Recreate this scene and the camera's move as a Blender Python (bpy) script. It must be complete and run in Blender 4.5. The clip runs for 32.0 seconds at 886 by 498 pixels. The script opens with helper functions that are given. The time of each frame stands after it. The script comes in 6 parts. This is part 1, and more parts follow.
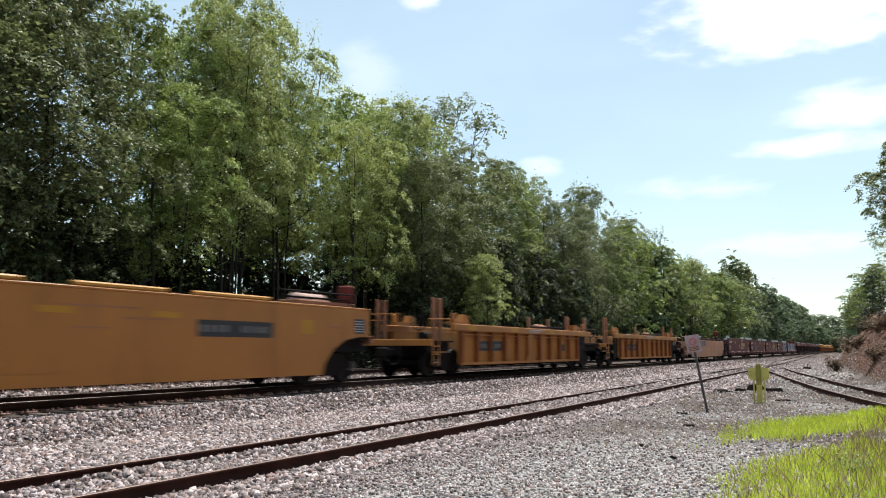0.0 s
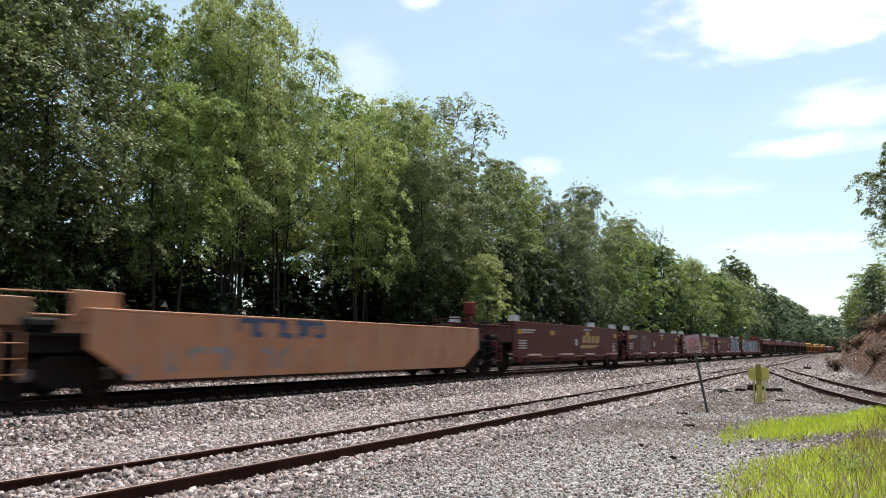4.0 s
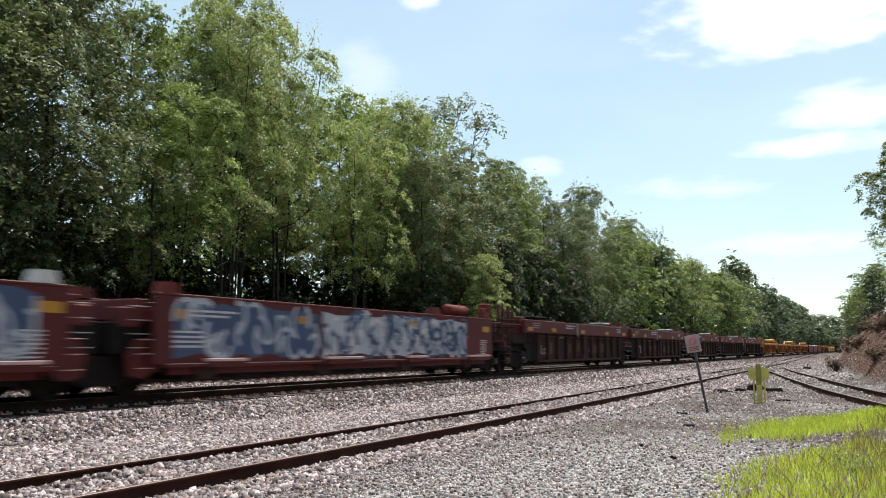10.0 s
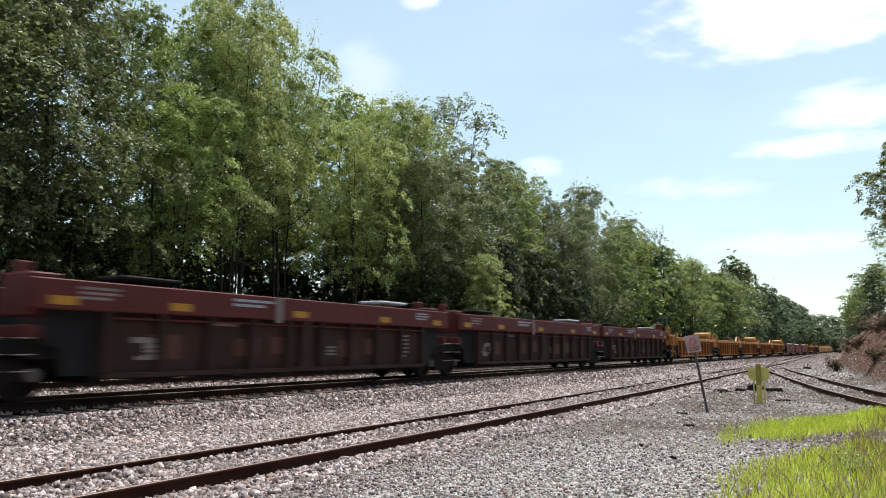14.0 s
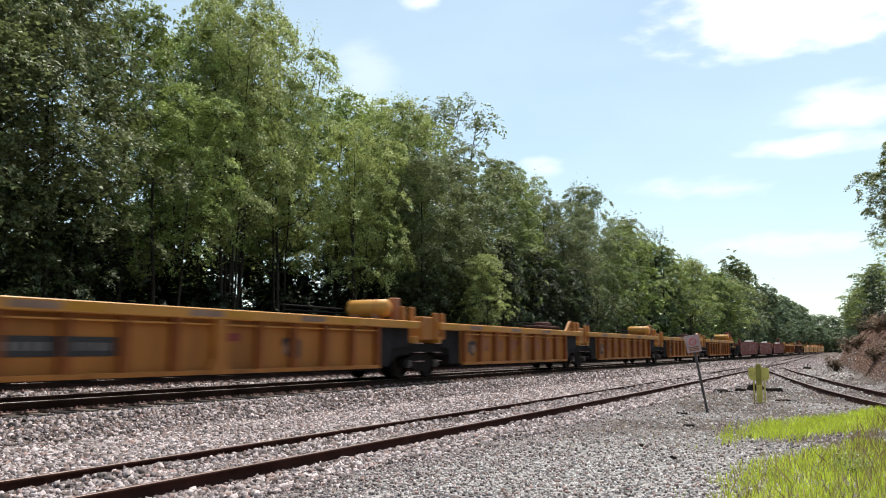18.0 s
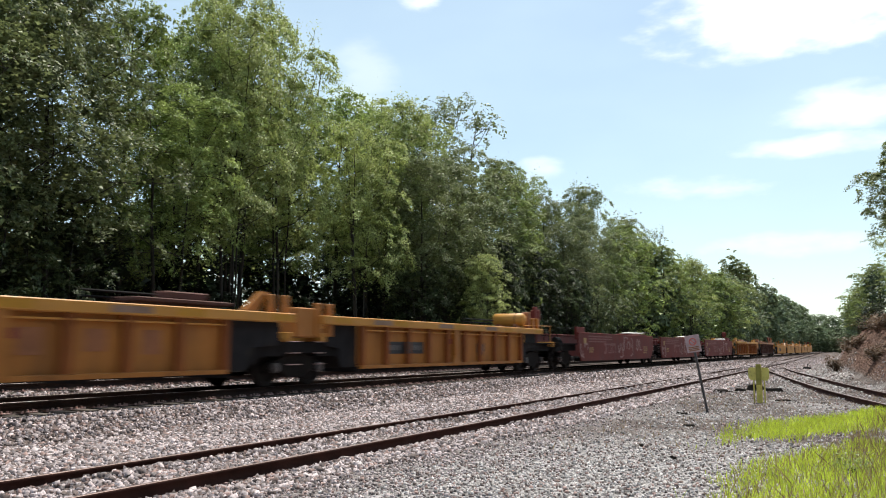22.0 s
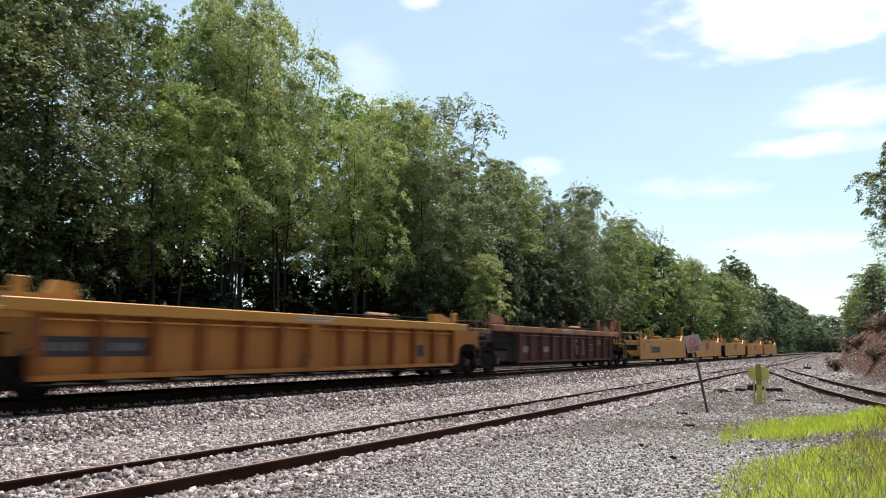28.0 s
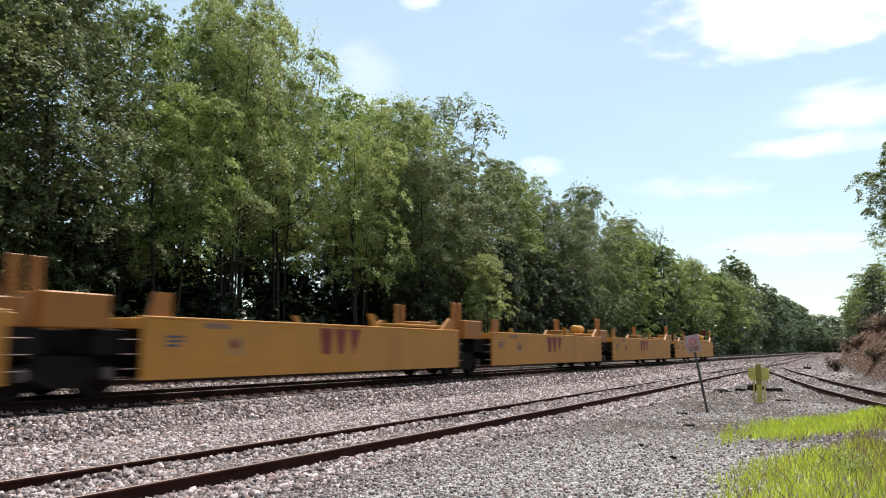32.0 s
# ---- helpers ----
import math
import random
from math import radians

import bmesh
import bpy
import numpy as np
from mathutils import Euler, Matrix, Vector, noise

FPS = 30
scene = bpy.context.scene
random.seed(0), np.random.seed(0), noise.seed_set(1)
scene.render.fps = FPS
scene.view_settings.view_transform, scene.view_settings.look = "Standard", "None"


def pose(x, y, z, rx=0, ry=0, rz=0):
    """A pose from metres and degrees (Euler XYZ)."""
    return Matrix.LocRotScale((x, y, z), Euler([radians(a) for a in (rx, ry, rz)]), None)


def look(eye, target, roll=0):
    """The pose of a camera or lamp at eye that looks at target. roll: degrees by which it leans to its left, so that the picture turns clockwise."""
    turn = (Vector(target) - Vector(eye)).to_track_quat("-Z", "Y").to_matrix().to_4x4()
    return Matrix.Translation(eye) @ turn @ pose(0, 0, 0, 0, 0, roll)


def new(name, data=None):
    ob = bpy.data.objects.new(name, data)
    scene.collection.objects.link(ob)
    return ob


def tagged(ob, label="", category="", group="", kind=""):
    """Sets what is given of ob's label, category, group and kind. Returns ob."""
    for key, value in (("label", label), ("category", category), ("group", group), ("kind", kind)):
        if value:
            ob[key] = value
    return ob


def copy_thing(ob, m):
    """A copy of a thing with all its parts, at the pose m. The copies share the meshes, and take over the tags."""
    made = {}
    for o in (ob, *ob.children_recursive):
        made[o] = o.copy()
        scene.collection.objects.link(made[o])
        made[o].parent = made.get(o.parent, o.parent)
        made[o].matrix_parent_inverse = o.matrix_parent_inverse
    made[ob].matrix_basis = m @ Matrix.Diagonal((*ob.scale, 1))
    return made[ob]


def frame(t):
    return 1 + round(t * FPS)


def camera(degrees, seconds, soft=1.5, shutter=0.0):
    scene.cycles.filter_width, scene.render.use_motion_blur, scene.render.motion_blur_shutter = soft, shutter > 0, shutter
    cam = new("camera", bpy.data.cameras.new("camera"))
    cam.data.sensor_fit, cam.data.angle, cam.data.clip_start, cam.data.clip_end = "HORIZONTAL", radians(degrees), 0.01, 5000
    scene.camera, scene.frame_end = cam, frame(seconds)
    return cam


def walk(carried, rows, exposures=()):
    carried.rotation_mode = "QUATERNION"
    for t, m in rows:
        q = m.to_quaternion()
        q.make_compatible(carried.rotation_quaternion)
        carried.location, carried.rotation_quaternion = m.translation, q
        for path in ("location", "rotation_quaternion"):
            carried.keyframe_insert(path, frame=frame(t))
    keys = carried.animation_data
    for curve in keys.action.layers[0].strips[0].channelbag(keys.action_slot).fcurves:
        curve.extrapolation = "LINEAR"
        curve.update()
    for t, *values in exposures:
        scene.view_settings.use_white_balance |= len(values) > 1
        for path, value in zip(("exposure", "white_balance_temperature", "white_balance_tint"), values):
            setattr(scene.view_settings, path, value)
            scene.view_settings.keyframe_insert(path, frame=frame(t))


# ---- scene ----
# ---- camera ----
cam = camera(57.47, 32.0, soft=1.0, shutter=0.65)
EYE = (0.0, 0.0, 1.57)
LOOK = look(EYE, (EYE[0] - 46.197, EYE[1] + 87.825, EYE[2] + 12.352))
walk(cam, [(0.0, LOOK), (32.0, LOOK)], exposures=[(0.0, 0.22, 6750, 6.0), (32.0, 0.22, 6750, 6.0)])

# ---- world and sun ----
SUN_DIR = Vector((-0.05, 0.42, 0.90)).normalized()
sun = new("sun", bpy.data.lights.new("sun", "SUN"))
sun.data.energy, sun.data.angle, sun.data.color = 4.7, radians(0.55), (1.0, 0.95, 0.87)
sun.matrix_world = look((0, 0, 60), Vector((0, 0, 60)) - SUN_DIR)


def cloud_dir(az, el):
    """Direction from azimuth (degrees left of the track) and elevation."""
    a, e = radians(az), radians(el)
    return Vector((-math.sin(a) * math.cos(e), math.cos(a) * math.cos(e), math.sin(e)))


def build_world():
    w = bpy.data.worlds.new("daylight")
    scene.world = w
    w.use_nodes = True
    nt = w.node_tree
    nt.nodes.clear()
    N, L = nt.nodes.new, nt.links.new
    out, bg = N("ShaderNodeOutputWorld"), N("ShaderNodeBackground")
    sky = N("ShaderNodeTexSky")
    sky.sky_type, sky.sun_disc = "NISHITA", False
    sky.sun_elevation = math.asin(SUN_DIR.z)
    sky.sun_rotation = math.atan2(SUN_DIR.x, SUN_DIR.y)
    sky.air_density, sky.dust_density, sky.ozone_density = 1.0, 0.6, 1.3
    tc = N("ShaderNodeTexCoord")
    big = N("ShaderNodeTexNoise")
    big.inputs["Scale"].default_value, big.inputs["Detail"].default_value = 14.0, 7.0
    mp = N("ShaderNodeMapping")
    mp.inputs["Scale"].default_value = (1, 1, 2.6)
    L(tc.outputs["Generated"], mp.inputs["Vector"])
    L(mp.outputs[0], big.inputs["Vector"])
    # cumulus puffs: azimuth, elevation, half width, half height (degrees), strength
    puffs = [(29.7, 24.4, 1.2, 0.8, 0.8), (4.0, 21.9, 6.4, 2.6, 1.0), (0.2, 15.3, 3.6, 1.2, 0.55),
             (2.5, 13.1, 4.0, 0.7, 0.6), (10.2, 10.8, 4.4, 0.8, 0.5), (20.6, 12.6, 1.5, 0.7, 0.35),
             (4.0, 6.9, 5.0, 0.7, 0.35), (33.5, 18.6, 2.0, 2.4, 0.2), (60.0, 35.0, 9.0, 3.5, 0.8),
             (-40.0, 30.0, 12.0, 4.5, 0.9), (120.0, 40.0, 14.0, 5.0, 0.8), (-110.0, 35.0, 14.0, 5.0, 0.8)]
    total = None
    for az, el, ww, hh, s in puffs:
        c = cloud_dir(az, el)
        rt = c.cross(Vector((0, 0, 1))).normalized()
        up = rt.cross(c)
        comps = []
        for vec, half in ((rt, ww), (up, hh)):
            d = N("ShaderNodeVectorMath")
            d.operation = "DOT_PRODUCT"
            L(tc.outputs["Generated"], d.inputs[0])
            d.inputs[1].default_value = vec / math.sin(radians(half))
            p = N("ShaderNodeMath")
            p.operation = "POWER"
            ab = N("ShaderNodeMath")
            ab.operation = "ABSOLUTE"
            L(d.outputs["Value"], ab.inputs[0])
            L(ab.outputs[0], p.inputs[0])
            p.inputs[1].default_value = 2.0
            comps.append(p)
        front = N("ShaderNodeVectorMath")
        front.operation = "DOT_PRODUCT"
        L(tc.outputs["Generated"], front.inputs[0])
        front.inputs[1].default_value = c
        r2 = N("ShaderNodeMath")
        r2.operation = "ADD"
        L(comps[0].outputs[0], r2.inputs[0])
        L(comps[1].outputs[0], r2.inputs[1])
        warp = N("ShaderNodeMath")
        warp.operation = "MULTIPLY_ADD"
        L(big.outputs["Fac"], warp.inputs[0])
        warp.inputs[1].default_value = -5.0
        L(r2.outputs[0], warp.inputs[2])
        ramp = N("ShaderNodeMapRange")
        ramp.interpolation_type = "SMOOTHSTEP"
        ramp.inputs["From Min"].default_value, ramp.inputs["From Max"].default_value = -2.9, -0.6
        ramp.inputs["To Min"].default_value, ramp.inputs["To Max"].default_value = s, 0.0
        L(warp.outputs[0], ramp.inputs["Value"])
        gate = N("ShaderNodeMath")
        gate.operation = "GREATER_THAN"
        L(front.outputs["Value"], gate.inputs[0])
        gate.inputs[1].default_value = 0.5
        m = N("ShaderNodeMath")
        m.operation = "MULTIPLY"
        L(ramp.outputs[0], m.inputs[0])
        L(gate.outputs[0], m.inputs[1])
        if total is None:
            total = m
        else:
            mx = N("ShaderNodeMath")
            mx.operation = "MAXIMUM"
            L(total.outputs[0], mx.inputs[0])
            L(m.outputs[0], mx.inputs[1])
            total = mx
    # thin veil of haze cloud
    veil = N("ShaderNodeTexNoise")
    veil.inputs["Scale"].default_value, veil.inputs["Detail"].default_value = 2.5, 4.0
    L(mp.outputs[0], veil.inputs["Vector"])
    vr = N("ShaderNodeMapRange")
    vr.inputs["From Min"].default_value, vr.inputs["From Max"].default_value = 0.35, 0.8
    vr.inputs["To Min"].default_value, vr.inputs["To Max"].default_value = 0.24, 0.45
    L(veil.outputs["Fac"], vr.inputs["Value"])
    hazy = N("ShaderNodeMix")
    hazy.data_type = "RGBA"
    L(vr.outputs[0], hazy.inputs["Factor"])
    L(sky.outputs[0], hazy.inputs["A"])
    hazy.inputs["B"].default_value = (6.25, 7.7, 8.2, 1)
    mix = N("ShaderNodeMix")
    mix.data_type = "RGBA"
    L(total.outputs[0], mix.inputs["Factor"])
    L(hazy.outputs["Result"], mix.inputs["A"])
    mix.inputs["B"].default_value = (9.3, 9.4, 9.5, 1)
    L(mix.outputs["Result"], bg.inputs["Color"])
    bg.inputs["Strength"].default_value = 0.135
    L(bg.outputs[0], out.inputs["Surface"])


build_world()

# ---- materials ----


def mat(name, col, rough=0.7, metal=0.0, var=0.25, scale=2.0, fine=40.0, bump=0.15, dirt=None, dirt_amt=0.0,
        streak=1.0, spec=0.4, translucent=0.0, island=0.0, obrandom=0.0):
    """Procedural surface: base colour varied at two scales, optional dirt in vertical streaks, fine relief."""
    m = bpy.data.materials.new(name)
    m.use_nodes = True
    nt = m.node_tree
    N, L = nt.nodes.new, nt.links.new
    b = nt.nodes["Principled BSDF"]
    b.inputs["Roughness"].default_value, b.inputs["Metallic"].default_value = rough, metal
    b.inputs["Specular IOR Level"].default_value = spec
    tc, mp = N("ShaderNodeTexCoord"), N("ShaderNodeMapping")
    L(tc.outputs["Object"], mp.inputs["Vector"])
    n1, n2 = N("ShaderNodeTexNoise"), N("ShaderNodeTexNoise")
    n1.inputs["Scale"].default_value, n1.inputs["Detail"].default_value = scale, 5.0
    n2.inputs["Scale"].default_value, n2.inputs["Detail"].default_value = fine, 3.0
    L(mp.outputs[0], n1.inputs["Vector"])
    L(mp.outputs[0], n2.inputs["Vector"])
    add = N("ShaderNodeMath")
    add.operation = "MULTIPLY_ADD"
    L(n2.outputs["Fac"], add.inputs[0])
    add.inputs[1].default_value = 0.4
    L(n1.outputs["Fac"], add.inputs[2])
    mr = N("ShaderNodeMapRange")
    mr.inputs["From Min"].default_value, mr.inputs["From Max"].default_value = 0.4, 1.0
    mr.inputs["To Min"].default_value, mr.inputs["To Max"].default_value = 1 - var, 1 + var
    L(add.outputs[0], mr.inputs["Value"])
    last = mr.outputs[0]
    for amount, kind in ((island, "i"), (obrandom, "o")):
        if amount:
            g = N("ShaderNodeNewGeometry") if kind == "i" else N("ShaderNodeObjectInfo")
            rr = N("ShaderNodeMapRange")
            rr.inputs["To Min"].default_value, rr.inputs["To Max"].default_value = 1 - amount, 1 + amount
            L(g.outputs["Random Per Island" if kind == "i" else "Random"], rr.inputs["Value"])
            mu = N("ShaderNodeMath")
            mu.operation = "MULTIPLY"
            L(last, mu.inputs[0])
            L(rr.outputs[0], mu.inputs[1])
            last = mu.outputs[0]
    mul = N("ShaderNodeVectorMath")
    mul.operation = "SCALE"
    mul.inputs[0].default_value = col
    L(last, mul.inputs["Scale"])
    colour = mul.outputs[0]
    if dirt:
        mp2, n3 = N("ShaderNodeMapping"), N("ShaderNodeTexNoise")
        mp2.inputs["Scale"].default_value = (1, 1, 1 / streak)
        L(tc.outputs["Object"], mp2.inputs["Vector"])
        n3.inputs["Scale"].default_value, n3.inputs["Detail"].default_value = scale * 2.2, 7.0
        L(mp2.outputs[0], n3.inputs["Vector"])
        dr = N("ShaderNodeMapRange")
        dr.inputs["From Min"].default_value, dr.inputs["From Max"].default_value = 0.62 - 0.4 * dirt_amt, 0.78 - 0.2 * dirt_amt
        dr.inputs["To Max"].default_value = min(1.0, 0.35 + dirt_amt)
        L(n3.outputs["Fac"], dr.inputs["Value"])
        mx = N("ShaderNodeMix")
        mx.data_type = "RGBA"
        L(dr.outputs[0], mx.inputs["Factor"])
        L(colour, mx.inputs["A"])
        mx.inputs["B"].default_value = (*dirt, 1)
        colour = mx.outputs["Result"]
    L(colour, b.inputs["Base Color"])
    if bump:
        bp = N("ShaderNodeBump")
        bp.inputs["Strength"].default_value, bp.inputs["Distance"].default_value = bump, 0.02
        L(n2.outputs["Fac"], bp.inputs["Height"])
        L(bp.outputs[0], b.inputs["Normal"])
    if translucent:
        tr, ms = N("ShaderNodeBsdfTranslucent"), N("ShaderNodeMixShader")
        L(colour, tr.inputs["Color"])
        ms.inputs[0].default_value = translucent
        L(b.outputs[0], ms.inputs[1])
        L(tr.outputs[0], ms.inputs[2])
        L(ms.outputs[0], nt.nodes["Material Output"].inputs["Surface"])
    return m


RUST = (0.10, 0.045, 0.025)
GRIME = (0.035, 0.028, 0.024)
M_YELLOW = mat("faded_yellow_paint", (0.40, 0.16, 0.036), 0.6, spec=0.25, var=0.22, scale=0.8, dirt=(0.16, 0.07, 0.025), dirt_amt=0.3, streak=5, bump=0.05)
M_YELLOW_DEEP = mat("orange_yellow_paint", (0.42, 0.165, 0.034), 0.5, var=0.15, scale=0.8, dirt=(0.25, 0.10, 0.02), dirt_amt=0.25, streak=4, bump=0.05)
M_YELLOW_PALE = mat("pale_yellow_paint", (0.55, 0.255, 0.048), 0.5, var=0.12, scale=0.7, dirt=(0.32, 0.16, 0.05), dirt_amt=0.15, streak=5, bump=0.05)
# rib orange, rustier and darker than the panel: shaded rib faces painted in
M_YELLOW_RIB = mat("rusty_shade_darkened_rib_paint", (0.25, 0.08, 0.024), 0.7, spec=0.2, var=0.3, scale=1.2, dirt=(0.10, 0.035, 0.015), dirt_amt=0.3, streak=4, bump=0.06)
M_MAUVE = mat("faded_mauve_lettering_paint", (0.30, 0.118, 0.05), 0.65, var=0.3, scale=4, bump=0.02)
M_PEACH = mat("sun_bleached_orange_paint", (0.46, 0.21, 0.11), 0.65, var=0.2, scale=1.2, dirt=(0.42, 0.30, 0.22), dirt_amt=0.3, streak=3, bump=0.05)
M_MAROON = mat("dark_maroon_paint", (0.105, 0.020, 0.018), 0.6, spec=0.22, var=0.15, scale=0.8, dirt=(0.06, 0.02, 0.018), dirt_amt=0.2, streak=4, bump=0.04)
M_OXIDE = mat("oxide_red_paint", (0.165, 0.028, 0.021), 0.65, spec=0.25, var=0.22, scale=0.9, dirt=(0.11, 0.045, 0.042), dirt_amt=0.35, streak=3, bump=0.06)
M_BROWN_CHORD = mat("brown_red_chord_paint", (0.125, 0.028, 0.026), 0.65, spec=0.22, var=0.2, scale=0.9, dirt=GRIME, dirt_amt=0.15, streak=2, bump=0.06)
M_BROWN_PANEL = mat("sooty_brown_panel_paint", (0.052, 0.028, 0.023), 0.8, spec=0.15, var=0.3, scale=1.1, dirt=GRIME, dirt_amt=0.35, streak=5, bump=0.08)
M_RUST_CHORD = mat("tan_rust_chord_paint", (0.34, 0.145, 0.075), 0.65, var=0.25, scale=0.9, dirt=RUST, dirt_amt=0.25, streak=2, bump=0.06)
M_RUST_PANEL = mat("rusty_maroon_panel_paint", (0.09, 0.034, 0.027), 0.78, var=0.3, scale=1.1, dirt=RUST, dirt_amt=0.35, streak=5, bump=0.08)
M_BLACK = mat("black_steel", (0.016, 0.0145, 0.015), 0.65, var=0.4, scale=2, bump=0.1, dirt=(0.03, 0.018, 0.012), dirt_amt=0.1, spec=0.06)
M_TRUCK = mat("oily_cast_steel", (0.016, 0.0135, 0.0125), 0.7, var=0.4, scale=4, bump=0.15, dirt=(0.035, 0.024, 0.018), dirt_amt=0.25, spec=0.06)
M_WHEEL = mat("worn_wheel_steel", (0.02, 0.017, 0.016), 0.6, metal=0.0, var=0.3, scale=5, bump=0.05, spec=0.1)
M_CAP = mat("scuffed_bearing_steel", (0.16, 0.15, 0.15), 0.4, metal=0.7, var=0.35, scale=6, bump=0.05)
M_WHITE = mat("chalky_white_paint", (0.62, 0.60, 0.57), 0.7, var=0.15, scale=3, bump=0.05, dirt=(0.3, 0.26, 0.22), dirt_amt=0.2)
M_REFLECT = mat("yellow_reflector_tape", (0.50, 0.24, 0.018), 0.5, var=0.08, scale=5, bump=0.0)
M_BLUEGREY = mat("blue_spray_paint", (0.055, 0.085, 0.16), 0.6, var=0.25, scale=2, bump=0.02)
M_SHROUD = mat("dusty_dark_grey_steel", (0.022, 0.021, 0.023), 0.7, var=0.4, scale=2, bump=0.1, spec=0.1, dirt=(0.05, 0.045, 0.042), dirt_amt=0.2, streak=4)
M_DIM = mat("grimy_stencil_paint", (0.27, 0.225, 0.215), 0.7, var=0.25, scale=4, bump=0.02)
M_FIGURE = mat("worn_grey_figure_paint", (0.17, 0.16, 0.155), 0.7, var=0.3, scale=4, bump=0.02)
M_SOOT = mat("sooty_grey_repaint", (0.038, 0.032, 0.031), 0.75, var=0.3, scale=2, bump=0.05, spec=0.15)
M_LILAC = mat("faded_lilac_spray_paint", (0.145, 0.075, 0.09), 0.65, var=0.3, scale=2, bump=0.02)
M_CHALK = mat("chalky_worn_red_paint", (0.25, 0.105, 0.095), 0.75, var=0.35, scale=5, bump=0.02)
M_PALEGREY = mat("silver_spray_paint", (0.42, 0.45, 0.50), 0.55, var=0.2, scale=2, bump=0.02)
M_RED = mat("dark_red_lettering_paint", (0.22, 0.035, 0.03), 0.6, var=0.15, scale=3, bump=0.02)
M_GOLD = mat("dull_gold_lettering_paint", (0.42, 0.26, 0.10), 0.6, var=0.15, scale=3, bump=0.02)
M_BAND = mat("worn_grey_brown_band", (0.27, 0.17, 0.12), 0.6, var=0.25, scale=3, bump=0.02)
M_FADED = mat("faded_pink_grey_spray_paint", (0.33, 0.19, 0.175), 0.65, var=0.3, scale=2, bump=0.02)
M_PLATE = mat("black_stencil_panel", (0.035, 0.035, 0.038), 0.6, var=0.2, scale=3, bump=0.02)
M_RAIL = mat("rusty_rail_web", (0.030, 0.020, 0.017), 0.8, spec=0.12, var=0.35, scale=3, bump=0.15, dirt=(0.05, 0.03, 0.02), dirt_amt=0.2)
M_RAIL_RED = mat("red_rusted_rail_web", (0.055, 0.025, 0.020), 0.85, spec=0.1, var=0.35, scale=3, bump=0.15, dirt=(0.03, 0.018, 0.014), dirt_amt=0.25)
# pale pink of step plates; on ledges it paints in the sunlit top
M_PALE_PINK = mat("pale_pink_ledge_and_tread", (0.60, 0.40, 0.38), 0.7, var=0.25, scale=3, bump=0.05)
M_RAILTOP = mat("worn_rail_head", (0.42, 0.36, 0.34), 0.35, metal=0.8, var=0.15, scale=3, bump=0.03)
M_RAILTOP_DULL = mat("lightly_rusted_rail_head", (0.24, 0.17, 0.155), 0.45, metal=0.5, var=0.25, scale=3, bump=0.05)
M_TIE = mat("weathered_sleeper_wood", (0.085, 0.068, 0.058), 0.9, var=0.35, scale=3, fine=60, bump=0.4, obrandom=0.3)
M_SCRAP = mat("rotten_dark_timber", (0.03, 0.024, 0.021), 0.95, var=0.4, scale=4, fine=50, bump=0.5, spec=0.1)
M_SPIKE = mat("rusty_fastening", (0.42, 0.29, 0.27), 0.7, metal=0.2, var=0.3, scale=8, bump=0.1)
M_BARK = mat("grey_brown_bark", (0.045, 0.036, 0.028), 0.95, var=0.4, scale=4, fine=25, bump=0.6, obrandom=0.2)
M_STONE = mat("crushed_pink_grey_stone", (0.358, 0.302, 0.31), 0.85, var=0.3, scale=9, bump=0.2, island=0.75)
M_STONE_GREY = mat("crushed_grey_gravel", (0.43, 0.40, 0.40), 0.85, var=0.25, scale=9, bump=0.2, island=0.6)
M_STONE_RED = mat("rust_stained_stone", (0.27, 0.185, 0.17), 0.9, var=0.25, scale=9, bump=0.2, island=0.4)
M_STONE_DARK = mat("dark_grey_stone", (0.15, 0.115, 0.11), 0.85, var=0.3, scale=9, bump=0.2, island=0.5)
M_POSTYELLOW = mat("chipped_yellow_post_paint", (0.60, 0.52, 0.14), 0.6, var=0.2, scale=6, bump=0.08, dirt=(0.25, 0.16, 0.05), dirt_amt=0.15)
M_OLIVE = mat("olive_post_paint", (0.27, 0.24, 0.05), 0.65, var=0.25, scale=6, bump=0.08)
M_GALV = mat("weathered_post_steel", (0.15, 0.13, 0.13), 0.65, metal=0.3, var=0.2, scale=6, bump=0.05)
M_SIGNWHITE = mat("weathered_pinkish_sign_plate", (0.44, 0.31, 0.32), 0.6, var=0.2, scale=8, bump=0.02)
M_SIGNRED = mat("faded_red_sign_paint", (0.60, 0.16, 0.14), 0.6, var=0.15, scale=8, bump=0.02)
M_DRY = mat("dry_brown_brush", (0.28, 0.19, 0.155), 0.9, var=0.3, scale=2, bump=0.0, island=0.45)
M_GRASS = mat("fresh_yellow_green_grass", (0.56, 0.66, 0.08), 0.6, var=0.25, scale=1.5, bump=0.0, translucent=0.45, island=0.35)
M_STALK = mat("dry_weed_stalk", (0.33, 0.24, 0.12), 0.85, var=0.2, scale=2, bump=0.0, translucent=0.2, island=0.35)


def leaf_mat(name, col, island=0.4):
    return mat(name, col, 0.52, var=0.3, scale=0.35, fine=3.0, bump=0.0, translucent=0.38, island=island, obrandom=0.18, spec=0.4)


